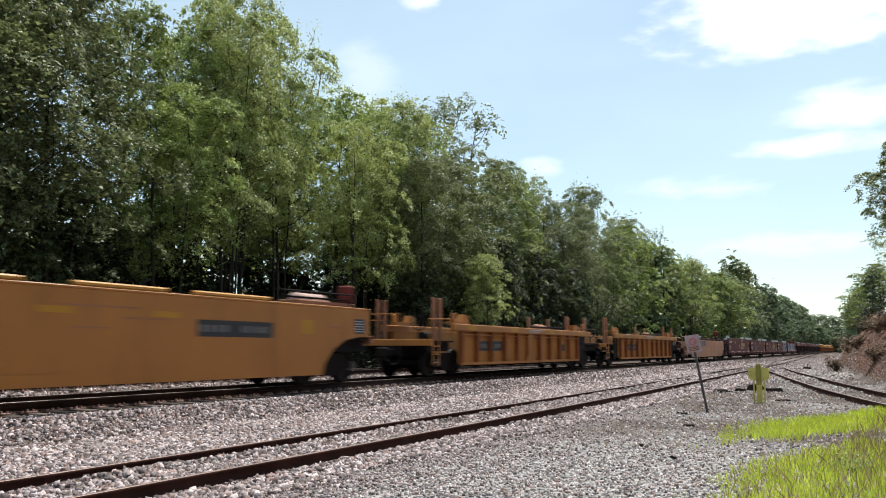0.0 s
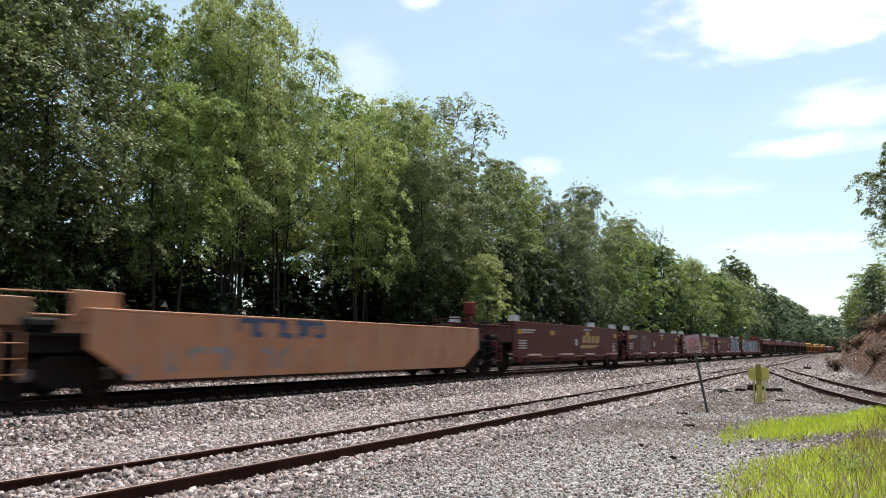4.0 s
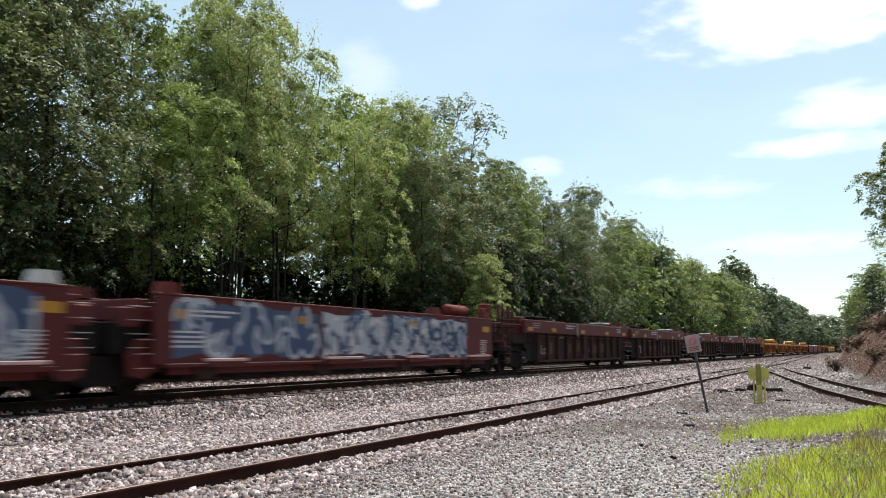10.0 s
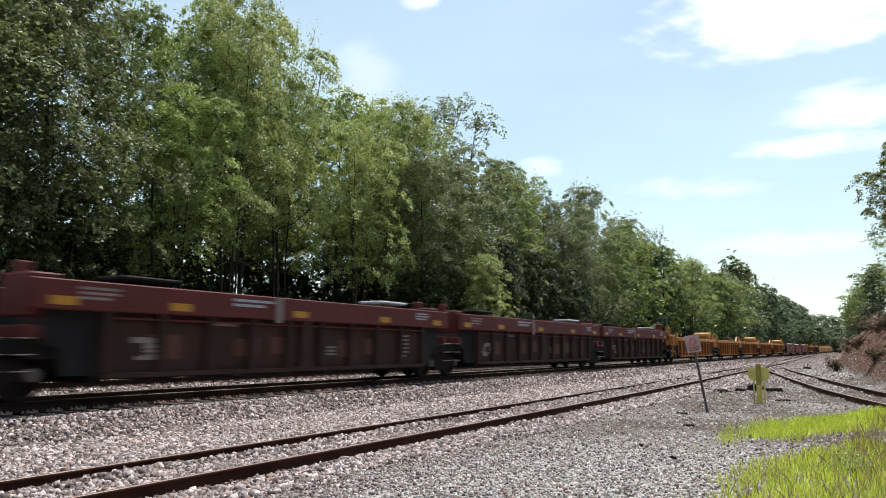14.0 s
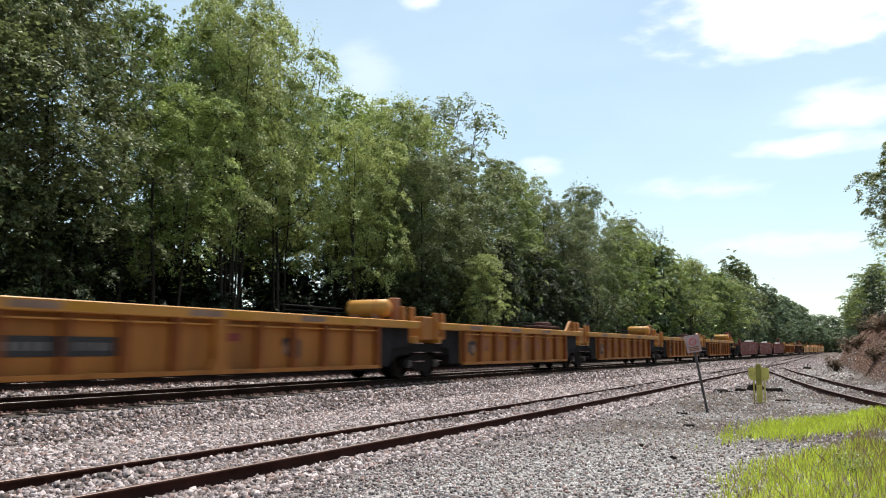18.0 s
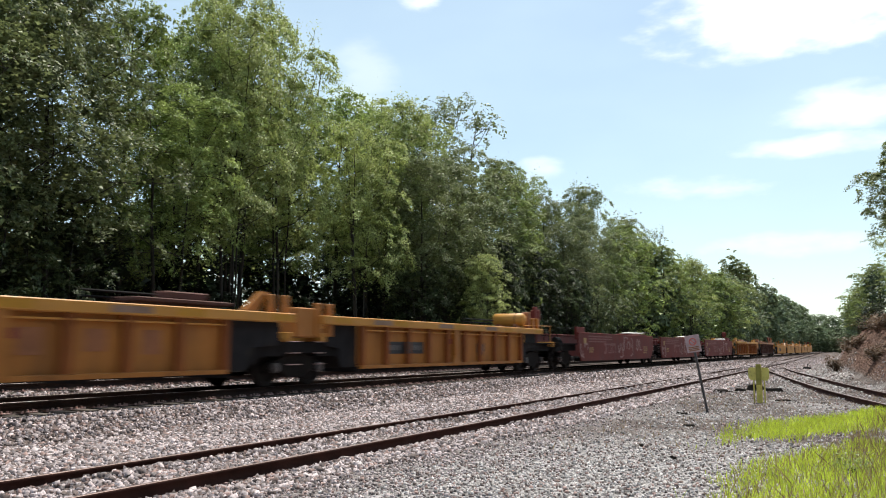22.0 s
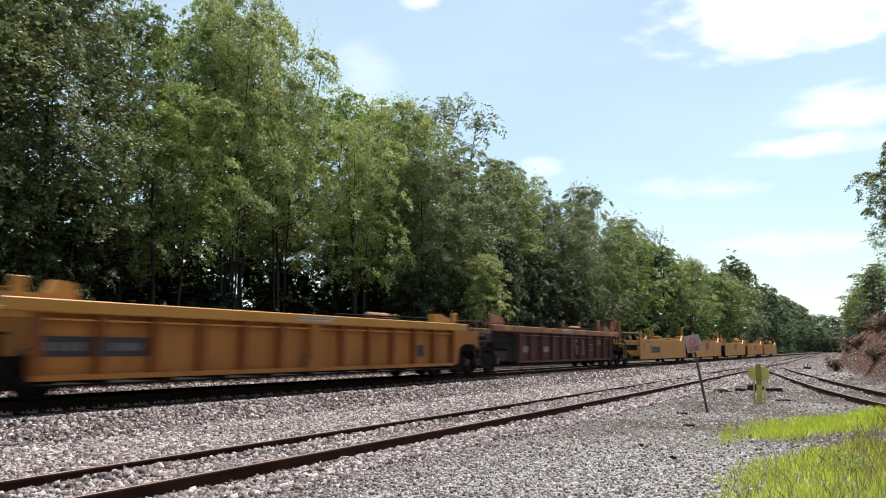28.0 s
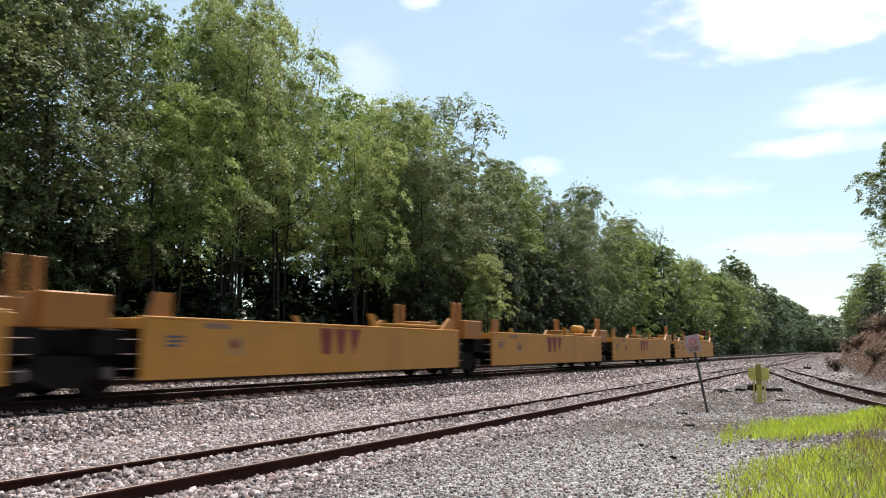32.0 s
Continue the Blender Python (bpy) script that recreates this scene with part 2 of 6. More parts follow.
M_LEAF = leaf_mat("mid_green_leaves", (0.28, 0.345, 0.11))
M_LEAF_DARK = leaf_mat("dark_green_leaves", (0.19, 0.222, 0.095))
M_LEAF_LIGHT = leaf_mat("light_yellow_green_leaves", (0.37, 0.42, 0.15))
# distance haze is mixed into the leaf colour of the far trees
M_LEAF_BLUE = leaf_mat("haze_tinted_distant_leaves", (0.165, 0.215, 0.115))
# very dark leaf colours: the shade inside the wood is painted in
M_LEAF_SHADE = leaf_mat("shade_darkened_understorey_leaves", (0.03, 0.042, 0.018))
M_LEAF_UNDER = leaf_mat("shade_toned_sapling_leaves", (0.075, 0.10, 0.04))
M_LEAF_BROWN = leaf_mat("dead_brown_leaves", (0.16, 0.10, 0.06))
M_NEEDLE = leaf_mat("pine_needles", (0.035, 0.065, 0.028))


def ground_material():
    m = bpy.data.materials.new("gravel_and_soil")
    m.use_nodes = True
    nt = m.node_tree
    N, L = nt.nodes.new, nt.links.new
    b = nt.nodes["Principled BSDF"]
    b.inputs["Roughness"].default_value = 0.95
    b.inputs["Specular IOR Level"].default_value = 0.2
    tc = N("ShaderNodeTexCoord")
    vor = N("ShaderNodeTexVoronoi")
    vor.inputs["Scale"].default_value = 24.0
    L(tc.outputs["Object"], vor.inputs["Vector"])
    sep = N("ShaderNodeSeparateColor")
    L(vor.outputs["Color"], sep.inputs[0])
    n1 = N("ShaderNodeTexNoise")
    n1.inputs["Scale"].default_value, n1.inputs["Detail"].default_value = 0.35, 6.0
    L(tc.outputs["Object"], n1.inputs["Vector"])
    pebble = N("ShaderNodeMapRange")
    pebble.inputs["To Min"].default_value, pebble.inputs["To Max"].default_value = 0.25, 1.9
    L(sep.outputs[0], pebble.inputs["Value"])
    # ballast tint, darkened for the shade between stones, gives way to grey gravel and brown soil along the lineside
    xyz = N("ShaderNodeSeparateXYZ")
    L(tc.outputs["Object"], xyz.inputs[0])
    wob = N("ShaderNodeMath")
    wob.operation = "MULTIPLY_ADD"
    L(n1.outputs["Fac"], wob.inputs[0])
    wob.inputs[1].default_value = 3.0
    L(xyz.outputs["X"], wob.inputs[2])
    lane = N("ShaderNodeMapRange")
    lane.inputs["From Min"].default_value, lane.inputs["From Max"].default_value = -5.2, -3.2
    L(wob.outputs[0], lane.inputs["Value"])
    c1 = N("ShaderNodeMix")
    c1.data_type = "RGBA"
    L(lane.outputs[0], c1.inputs["Factor"])
    # dark bed colour paints in the shadowed gaps between stones
    c1.inputs["A"].default_value = (0.105, 0.08, 0.075, 1)
    c1.inputs["B"].default_value = (0.27, 0.25, 0.25, 1)
    soil = N("ShaderNodeTexNoise")
    soil.inputs["Scale"].default_value, soil.inputs["Detail"].default_value = 0.22, 8.0
    L(tc.outputs["Object"], soil.inputs["Vector"])
    sr = N("ShaderNodeMapRange")
    sr.inputs["From Min"].default_value, sr.inputs["From Max"].default_value = 0.30, 0.52
    sr.inputs["To Max"].default_value = 0.9
    L(soil.outputs["Fac"], sr.inputs["Value"])
    sl = N("ShaderNodeMath")
    sl.operation = "MULTIPLY"
    L(sr.outputs[0], sl.inputs[0])
    beyond = N("ShaderNodeMapRange")
    beyond.inputs["From Min"].default_value, beyond.inputs["From Max"].default_value = 12.5, 15.5
    beyond.inputs["To Min"].default_value = 0.12
    L(xyz.outputs["Y"], beyond.inputs["Value"])
    both = N("ShaderNodeMath")
    both.operation = "MULTIPLY"
    L(lane.outputs[0], both.inputs[0])
    L(beyond.outputs[0], both.inputs[1])
    L(both.outputs[0], sl.inputs[1])
    c2 = N("ShaderNodeMix")
    c2.data_type = "RGBA"
    L(sl.outputs[0], c2.inputs["Factor"])
    L(c1.outputs["Result"], c2.inputs["A"])
    c2.inputs["B"].default_value = (0.085, 0.063, 0.056, 1)
    # woodland floor and clay bank
    far = N("ShaderNodeMapRange")
    far.inputs["From Min"].default_value, far.inputs["From Max"].default_value = -19.4, -20.4
    L(wob.outputs[0], far.inputs["Value"])
    c3 = N("ShaderNodeMix")
    c3.data_type = "RGBA"
    L(far.outputs[0], c3.inputs["Factor"])
    L(c2.outputs["Result"], c3.inputs["A"])
    c3.inputs["B"].default_value = (0.07, 0.06, 0.035, 1)
    bank = N("ShaderNodeMapRange")
    bank.inputs["From Min"].default_value, bank.inputs["From Max"].default_value = 0.12, 0.5
    zz = N("ShaderNodeMath")
    zz.operation = "MULTIPLY"
    L(xyz.outputs["Z"], bank.inputs["Value"])
    L(bank.outputs[0], zz.inputs[0])
    right = N("ShaderNodeMapRange")
    right.inputs["From Min"].default_value, right.inputs["From Max"].default_value = -5.6, -5.0
    L(xyz.outputs["X"], right.inputs["Value"])
    L(right.outputs[0], zz.inputs[1])
    c4 = N("ShaderNodeMix")
    c4.data_type = "RGBA"
    L(zz.outputs[0], c4.inputs["Factor"])
    L(c3.outputs["Result"], c4.inputs["A"])
    c4.inputs["B"].default_value = (0.15, 0.082, 0.06, 1)
    sc = N("ShaderNodeVectorMath")
    sc.operation = "SCALE"
    L(c4.outputs["Result"], sc.inputs[0])
    L(pebble.outputs[0], sc.inputs["Scale"])
    L(sc.outputs[0], b.inputs["Base Color"])
    bp = N("ShaderNodeBump")
    bp.inputs["Strength"].default_value, bp.inputs["Distance"].default_value = 0.9, 0.03
    inv = N("ShaderNodeMath")
    inv.operation = "SUBTRACT"
    inv.inputs[0].default_value = 1.0
    L(vor.outputs["Distance"], inv.inputs[1])
    L(inv.outputs[0], bp.inputs["Height"])
    L(bp.outputs[0], b.inputs["Normal"])
    return m


M_GROUND = ground_material()

# ---- mesh helpers ----


def box(bm, x0, x1, y0, y1, z0, z1, bevel=0.0):
    vs = [bm.verts.new((x, y, z)) for x in (x0, x1) for y in (y0, y1) for z in (z0, z1)]
    fs = [bm.faces.new([vs[i] for i in f]) for f in ((0, 1, 3, 2), (4, 6, 7, 5), (0, 4, 5, 1), (2, 3, 7, 6), (0, 2, 6, 4), (1, 5, 7, 3))]
    if bevel:
        es = list({e for f in fs for e in f.edges})
        bmesh.ops.bevel(bm, geom=es, offset=bevel, segments=1, affect="EDGES")


def prism(bm, pts, x0, x1):
    """A polygon of (y, z) points, extruded from x0 to x1."""
    a = [bm.verts.new((x0, y, z)) for y, z in pts]
    b = [bm.verts.new((x1, y, z)) for y, z in pts]
    bm.faces.new(a)
    bm.faces.new(b[::-1])
    for i in range(len(pts)):
        j = (i + 1) % len(pts)
        bm.faces.new((a[j], a[i], b[i], b[j]))


def tube(bm, path, r, seg=8, r_end=None):
    """A round bar along a path of points; it may taper to r_end."""
    path = [Vector(p) for p in path]
    rings = []
    for i, p in enumerate(path):
        d = (path[min(i + 1, len(path) - 1)] - path[max(i - 1, 0)]).normalized()
        s = d.cross(Vector((0, 0, 1)) if abs(d.z) < 0.9 else Vector((1, 0, 0))).normalized()
        u = d.cross(s)
        rr = r if r_end is None else r + (r_end - r) * i / (len(path) - 1)
        rings.append([bm.verts.new(p + s * rr * math.cos(6.2832 * k / seg) + u * rr * math.sin(6.2832 * k / seg)) for k in range(seg)])
    for a, b in zip(rings, rings[1:]):
        for k in range(seg):
            bm.faces.new((a[k], a[(k + 1) % seg], b[(k + 1) % seg], b[k]))
    bm.faces.new(rings[0][::-1])
    bm.faces.new(rings[-1])


def mesh_of(name, bm, material, smooth=False):
    bmesh.ops.recalc_face_normals(bm, faces=bm.faces)
    me = bpy.data.meshes.new(name)
    bm.to_mesh(me)
    bm.free()
    for m in material if isinstance(material, (list, tuple)) else (material,):
        me.materials.append(m)
    if smooth:
        me.polygons.foreach_set("use_smooth", [True] * len(me.polygons))
    return me


def part(name, bm, material, parent, label="", smooth=False):
    """Links a bmesh as one mesh object under a thing or a part."""
    ob = new(name, mesh_of(name, bm, material, smooth))
    ob.parent = parent
    if label:
        ob["label"] = label
    return ob


def shared(name, me, parent, at=(0, 0, 0), label="", turn=0.0):
    """Another object on an existing mesh."""
    ob = new(name, me)
    ob.parent = parent
    ob.matrix_basis = pose(*at, 0, 0, turn)
    if label:
        ob["label"] = label
    return ob


def soup(name, verts, faces, material):
    """A mesh from vertex and index arrays (triangles or quads of one size)."""
    me = bpy.data.meshes.new(name)
    nf, k = faces.shape
    me.vertices.add(len(verts))
    me.vertices.foreach_set("co", np.asarray(verts, np.float32).ravel())
    me.loops.add(nf * k)
    me.loops.foreach_set("vertex_index", faces.astype(np.int32).ravel())
    me.polygons.add(nf)
    me.polygons.foreach_set("loop_start", np.arange(0, nf * k, k, dtype=np.int32))
    me.update(calc_edges=True)
    me.materials.append(material)
    return me


def smooth_line(keys, step):
    """A smooth curve x(y) through (y, x) keys, sampled every step along y."""
    ys = np.array([k[0] for k in keys], float)
    xs = np.array([k[1] for k in keys], float)
    sl = np.gradient(xs, ys)
    out = []
    y = ys[0]
    while y <= ys[-1] + 1e-6:
        i = min(np.searchsorted(ys, y, "right") - 1, len(ys) - 2)
        h = ys[i + 1] - ys[i]
        t = (y - ys[i]) / h
        out.append((y, (2 * t**3 - 3 * t * t + 1) * xs[i] + (t**3 - 2 * t * t + t) * h * sl[i] + (3 * t * t - 2 * t**3) * xs[i + 1] + (t**3 - t * t) * h * sl[i + 1]))
        y += step
    return out
# ---- ground ----
MAIN_X, MAIN_Z = -14.05, 0.655
BACK_X, BACK_Z = -18.45, 0.785
RAIL_H, GAUGE = 0.17, 1.505
SIDING = [(-30, -7.6), (0, -7.6), (20, -7.6), (35, -7.78), (50, -8.1), (65, -8.45), (80, -8.8), (120, -9.7), (180, -11.3), (250, -13.4), (320, -14.6)]
BRANCH = [(-30, 22.0), (-12, 13.2), (0, 8.8), (10, 5.2), (20, 2.1), (30, -0.35), (40, -2.25), (50, -3.95), (60, -5.6), (66, -6.45), (80, -7.75), (100, -9.0), (125, -9.85)]


def lerp_keys(keys, y):
    return float(np.interp(y, [k[0] for k in keys], [k[1] for k in keys]))


def siding_z(y):
    return float(np.interp(y, [0, 90, 230], [0.17, 0.17, 0.64]))


def ground_z(x, y):
    """Height of the ballast, the lineside and the clay bank."""
    z = 0.0
    d = abs(x - MAIN_X)
    half = 1.75
    bed = 0.415 - max(0.0, d - half) * 0.40 + (0.02 if d < 0.6 else (-0.02 if 0.8 < d < 1.5 and x > MAIN_X else 0.0))
    base = (0.0 if x > -7.9 else min(0.085, 0.2 * (-7.9 - x))) if x > MAIN_X else -0.45
    back = 0.535 - max(0.0, abs(x - BACK_X) - 1.7) * 0.55
    sx = lerp_keys(SIDING, y)
    sbed = siding_z(y) - 0.165 - max(0.0, abs(x - sx) - 1.5) * 0.35
    z = max(bed, back, base, sbed)
    toe = float(np.interp(y, [0, 25, 34.6, 38.6, 46.2, 56.3, 68.5, 94.4, 143.8, 300], [14.0, 4.6, 0.5, 0.2, -0.35, -1.0, -1.9, -3.3, -5.0, -7.5]))
    if x > toe:
        rise = x - toe
        z += 5.4 * (1 - math.exp(-((rise / 3.0) ** 1.15)))
        z += 0.45 * noise.noise(Vector((x * 0.5, y * 0.35, 0))) * min(1, rise)
    z += 0.035 * noise.noise(Vector((x * 0.6, y * 0.6, 3.1))) * (1 if d > 2 else 0.2)
    if x < -19:
        z += 0.3 * noise.noise(Vector((x * 0.1, y * 0.1, 7)))
    return z


def ground():
    xs = np.unique(np.concatenate([np.linspace(-2500, -60, 12), np.linspace(-60, -20, 22), np.linspace(-20, 4, 130), np.linspace(4, 30, 40), np.linspace(30, 2500, 12)]))
    ys = np.unique(np.concatenate([np.linspace(-400, -10, 12), np.linspace(-10, 40, 110), np.linspace(40, 140, 100), np.linspace(140, 400, 50), np.linspace(400, 3500, 12)]))
    v = np.array([(x, y, ground_z(x, y)) for y in ys for x in xs])
    nx, ny = len(xs), len(ys)
    i = np.arange(nx * ny).reshape(ny, nx)
    f = np.stack([i[:-1, :-1], i[:-1, 1:], i[1:, 1:], i[1:, :-1]], -1).reshape(-1, 4)
    ob = new("ground", soup("ground", v, f, M_GROUND))
    ob.data.polygons.foreach_set("use_smooth", [True] * len(ob.data.polygons))
    return tagged(ob, "grey and pinkish gravel ground with brown soil beside the tracks", "ground", kind="structure")


ground()

# ---- tracks ----
HEAD = [(-0.036, 0.0), (0.036, 0.0), (0.036, -0.03), (0.012, -0.045), (0.009, -0.145), (0.07, -0.16), (0.07, -0.172), (-0.07, -0.172), (-0.07, -0.16), (-0.009, -0.145), (-0.012, -0.045), (-0.036, -0.03)]


def rail_mesh(name, line, top):
    """A flat-bottomed rail swept along points (x, y, z of the rail head)."""
    n, k = len(line), len(HEAD)
    P = np.array(line, float)
    T = np.gradient(P, axis=0)
    T /= np.linalg.norm(T, axis=1)[:, None]
    S = np.stack([T[:, 1], -T[:, 0], np.zeros(n)], 1)
    V = np.zeros((n, k, 3))
    for j, (a, b) in enumerate(HEAD):
        V[:, j] = P + S * a + np.array([0, 0, b])
    idx = np.arange(n * k).reshape(n, k)
    F = np.stack([idx[:-1], np.roll(idx[:-1], -1, 1), np.roll(idx[1:], -1, 1), idx[1:]], -1).reshape(-1, 4)
    me = soup(name, V.reshape(-1, 3), F, M_RAIL if top is M_RAILTOP else M_RAIL_RED)
    me.materials.append(top)
    mi = np.zeros((n - 1, k), np.int32)
    mi[:, 0] = 1
    me.polygons.foreach_set("material_index", mi.ravel())
    return me


def sleeper_mesh(length=2.6):
    bm = bmesh.new()
    box(bm, -length / 2, length / 2, -0.11, 0.11, -0.17, 0.0, 0.012)
    return mesh_of("sleeper", bm, M_TIE)


def plate_mesh():
    """Tie plate, two spikes and a rail anchor at one rail seat."""
    bm = bmesh.new()
    box(bm, -0.17, 0.17, -0.09, 0.09, 0.0, 0.018)
    for sx in (-1, 1):
        for sy in (-0.055, 0.055):
            box(bm, sx * 0.075, sx * 0.115, sy - 0.014, sy + 0.014, 0.015, 0.055)
    for sy in (-0.14, 0.14):
        box(bm, -0.085, 0.085, sy - 0.02, sy + 0.02, -0.01, 0.035)
    return mesh_of("tie_plate", bm, M_SPIKE)


SLEEPER, PLATE = sleeper_mesh(), plate_mesh()


def track(label, keys, zfun, top, y0, y1, sink, plates, tie_to):
    ob = tagged(new("railway_track"), label, "railway track", kind="structure")
    line = [(y, x) for y, x in smooth_line(keys, 1.0)]
    pts = np.array([(x, y, zfun(y)) for y, x in line])
    T = np.gradient(pts, axis=0)
    T /= np.linalg.norm(T, axis=1)[:, None]
    S = np.stack([T[:, 1], -T[:, 0], T[:, 2] * 0], 1)
    for side in (-1, 1):
        r = new("rail", rail_mesh("rail", pts + S * side * GAUGE / 2, top))
        r.parent = ob
    y = y0
    rng = random.Random(5)
    while y < tie_to:
        x = float(np.interp(y, pts[:, 1], pts[:, 0]))
        sx = np.interp(y, pts[:, 1], S[:, 0]), np.interp(y, pts[:, 1], S[:, 1])
        ang = math.degrees(math.atan2(sx[1], sx[0]))
        z = zfun(y) - 0.172 - 0.018
        shared("sleeper", SLEEPER, ob, (x, y, z - sink + rng.uniform(-0.012, 0.006)), turn=ang + rng.uniform(-1, 1))
        if y < plates:
            for side in (-1, 1):
                shared("tie_plate", PLATE, ob, (x + side * GAUGE / 2 * sx[0], y + side * GAUGE / 2 * sx[1], z), turn=ang)
        y += 0.495
    return ob


def far_main_x(y):
    return MAIN_X - (max(0.0, y - 330.0) ** 2) / 1800.0


MAIN = [(float(y), far_main_x(y)) for y in range(-40, 720, 20)]
track("main line railway track with shiny worn rails on high ballast", MAIN, lambda y: MAIN_Z, M_RAILTOP, 5.0, 60, 0.0, 45, 75)
BACK = [(float(y), far_main_x(y) + BACK_X - MAIN_X) for y in range(-40, 720, 20)]
track("second main line track with worn rails behind the train", BACK, lambda y: BACK_Z, M_RAILTOP, 6.0, 60, 0.0, 45, 60)
track("lightly rusted siding track half buried in ballast", SIDING, siding_z, M_RAILTOP_DULL, 2.0, 60, 0.02, 30, 70)
track("curved branch track with rusty rails leaving the siding", BRANCH, lambda y: float(np.interp(y, [0, 100, 125], [0.17, 0.17, 0.26])), M_RAILTOP_DULL, 22.0, 60, 0.03, 0, 75)
# ---- trees ----


def leaf_cloud(rng, centres, normals, radii, per, size, flat=0.3):
    """Sprays of small leaves: each spray is a thin cap that lies across its normal, broken into smaller clusters."""
    c, nrm, r = np.asarray(centres, float), np.asarray(normals, float), np.asarray(radii, float)
    k = len(c)
    side = np.cross(nrm, rng.normal(size=(k, 3)))
    side /= np.linalg.norm(side, axis=1)[:, None] + 1e-9
    fwd = np.cross(nrm, side)
    # five clusters in each spray
    ang, out = rng.uniform(0, 6.2832, (k, 5)), rng.random((k, 5)) ** 0.5 * 0.75
    sub = c[:, None] + (side[:, None] * np.cos(ang)[..., None] + fwd[:, None] * np.sin(ang)[..., None]) * (out * r[:, None])[..., None]
    sub -= nrm[:, None] * (out ** 2 * 0.35 * r[:, None])[..., None]
    n = k * per
    which = np.repeat(np.arange(k), per)
    pick = rng.integers(0, 5, n)
    p = sub[which, pick]
    g = rng.normal(size=(n, 3))
    off = g - nrm[which] * np.sum(g * nrm[which], 1)[:, None]
    p = p + off * (r[which] * 0.22)[:, None] + nrm[which] * (rng.normal(size=n) * r[which] * flat * 0.4)[:, None]
    nn = nrm[which] * 0.65 + np.array([0, 0, 0.25]) + rng.normal(size=(n, 3)) * 0.38
    nn /= np.linalg.norm(nn, axis=1)[:, None]
    a = np.cross(nn, rng.normal(size=(n, 3)))
    a /= np.linalg.norm(a, axis=1)[:, None] + 1e-9
    b = np.cross(nn, a)
    s = size * (0.6 + 0.8 * rng.random(n))[:, None]
    v = np.stack([p + a * s, p - a * s * 0.6 + b * s * 0.7, p - a * s * 0.6 - b * s * 0.7 + nn * s * 0.15], 1)
    return v.reshape(-1, 3), np.arange(n * 3).reshape(n, 3)


def tree_kind(name, seed, h, rad, base, leaf_m, label, boughs=20, bough_r=1.35, tufts=11, per=60, leaf=0.06, stems=1, trunk_r=0.16,
              top_pow=3.4, core=50, core_leaf=0.085, wisps=0, spread=0.05):
    """A tree of one kind: Empty > trunk, crown. base: where the crown starts, as a part of the height. The crown is made of
    domed boughs with gaps between them; each dome carries leafy sprays on its upper side and a few leaves in its heart."""
    rng = np.random.default_rng(seed)
    rnd = random.Random(seed)
    root = tagged(new("tree"), label, "tree")
    bm = bmesh.new()
    axes = []
    n = 8
    for k in range(stems):
        az, ax = k * 6.2832 / stems + rnd.uniform(-0.5, 0.5), []
        wx = wy = 0.0
        reach = h * (0.92 if k == 0 else rnd.uniform(0.72, 0.88))
        for i in range(n + 1):
            t = i / n
            o = (0.25 + spread * h * t ** 1.3) if stems > 1 else 0.0
            ax.append(Vector((wx + math.cos(az) * o, wy + math.sin(az) * o, reach * t - (0.3 if i == 0 else 0))))
            wx += rnd.uniform(-1, 1) * 0.06 * h / n
            wy += rnd.uniform(-1, 1) * 0.06 * h / n
        axes.append(ax)
        tube(bm, ax, trunk_r * (1.0 if k == 0 else rnd.uniform(0.6, 0.9)), 7, 0.02)

    def on_axis(ax, z):
        for p, q in zip(ax, ax[1:]):
            if q.z >= z:
                return p.lerp(q, max(0.0, (z - p.z) / (q.z - p.z)))
        return ax[-1].copy()

    C, NR, R, HC, HR = [], [], [], [], []
    for i in range(boughs):
        t = ((i + rnd.random()) / boughs) ** 0.85
        prof = (1 - t ** top_pow) ** 0.5 * min(1.0, 0.6 + 1.6 * t)
        br = bough_r * rnd.uniform(0.75, 1.2) * (1 - 0.15 * t)
        out = max(0.0, rad * prof * rnd.uniform(0.6, 1.08) - br * 0.45)
        az = i * 2.4 + rnd.uniform(-0.5, 0.5)
        z = h * (base + (1 - base) * t) - br * 0.5
        ax = axes[i % stems]
        mid = on_axis(ax, z)
        cen = Vector((mid.x * 0.8 + math.cos(az) * out, mid.y * 0.8 + math.sin(az) * out, z))
        p0 = on_axis(ax, z - 0.35 * out - 0.2)
        knee = p0.lerp(cen, 0.55) + Vector((0, 0, -0.1 * out))
        tube(bm, [p0, knee, cen], max(0.02, trunk_r * 0.34 * (1 - 0.6 * t)), 5, 0.015)
        HC.append(tuple(cen))
        HR.append(br * 0.75)
        for j in range(tufts):
            el = math.radians(rnd.uniform(-18, 88))
            ta = j * 2.4 + rnd.uniform(-0.6, 0.6)
            d = Vector((math.cos(el) * math.cos(ta), math.cos(el) * math.sin(ta), math.sin(el)))
            k = br * rnd.uniform(0.75, 1.15)
            q = cen + Vector((d.x * k, d.y * k, d.z * k * 0.7))
            C.append(tuple(q))
            NR.append(tuple((d * 0.7 + Vector((0, 0, 0.35))).normalized()))
            R.append(br * rnd.uniform(0.25, 0.42))
            if j % 4 == 0:
                tube(bm, [cen, q], 0.016, 3, 0.008)
    v, f = leaf_cloud(rng, C, NR, R, per, leaf)
    if core:
        up = [(0.0, 0.0, 1.0)] * len(HC)
        v2, f2 = leaf_cloud(rng, HC, up, HR, core, core_leaf, flat=1.6)
        v, f = np.concatenate([v, v2]), np.concatenate([f, f2 + len(v)])
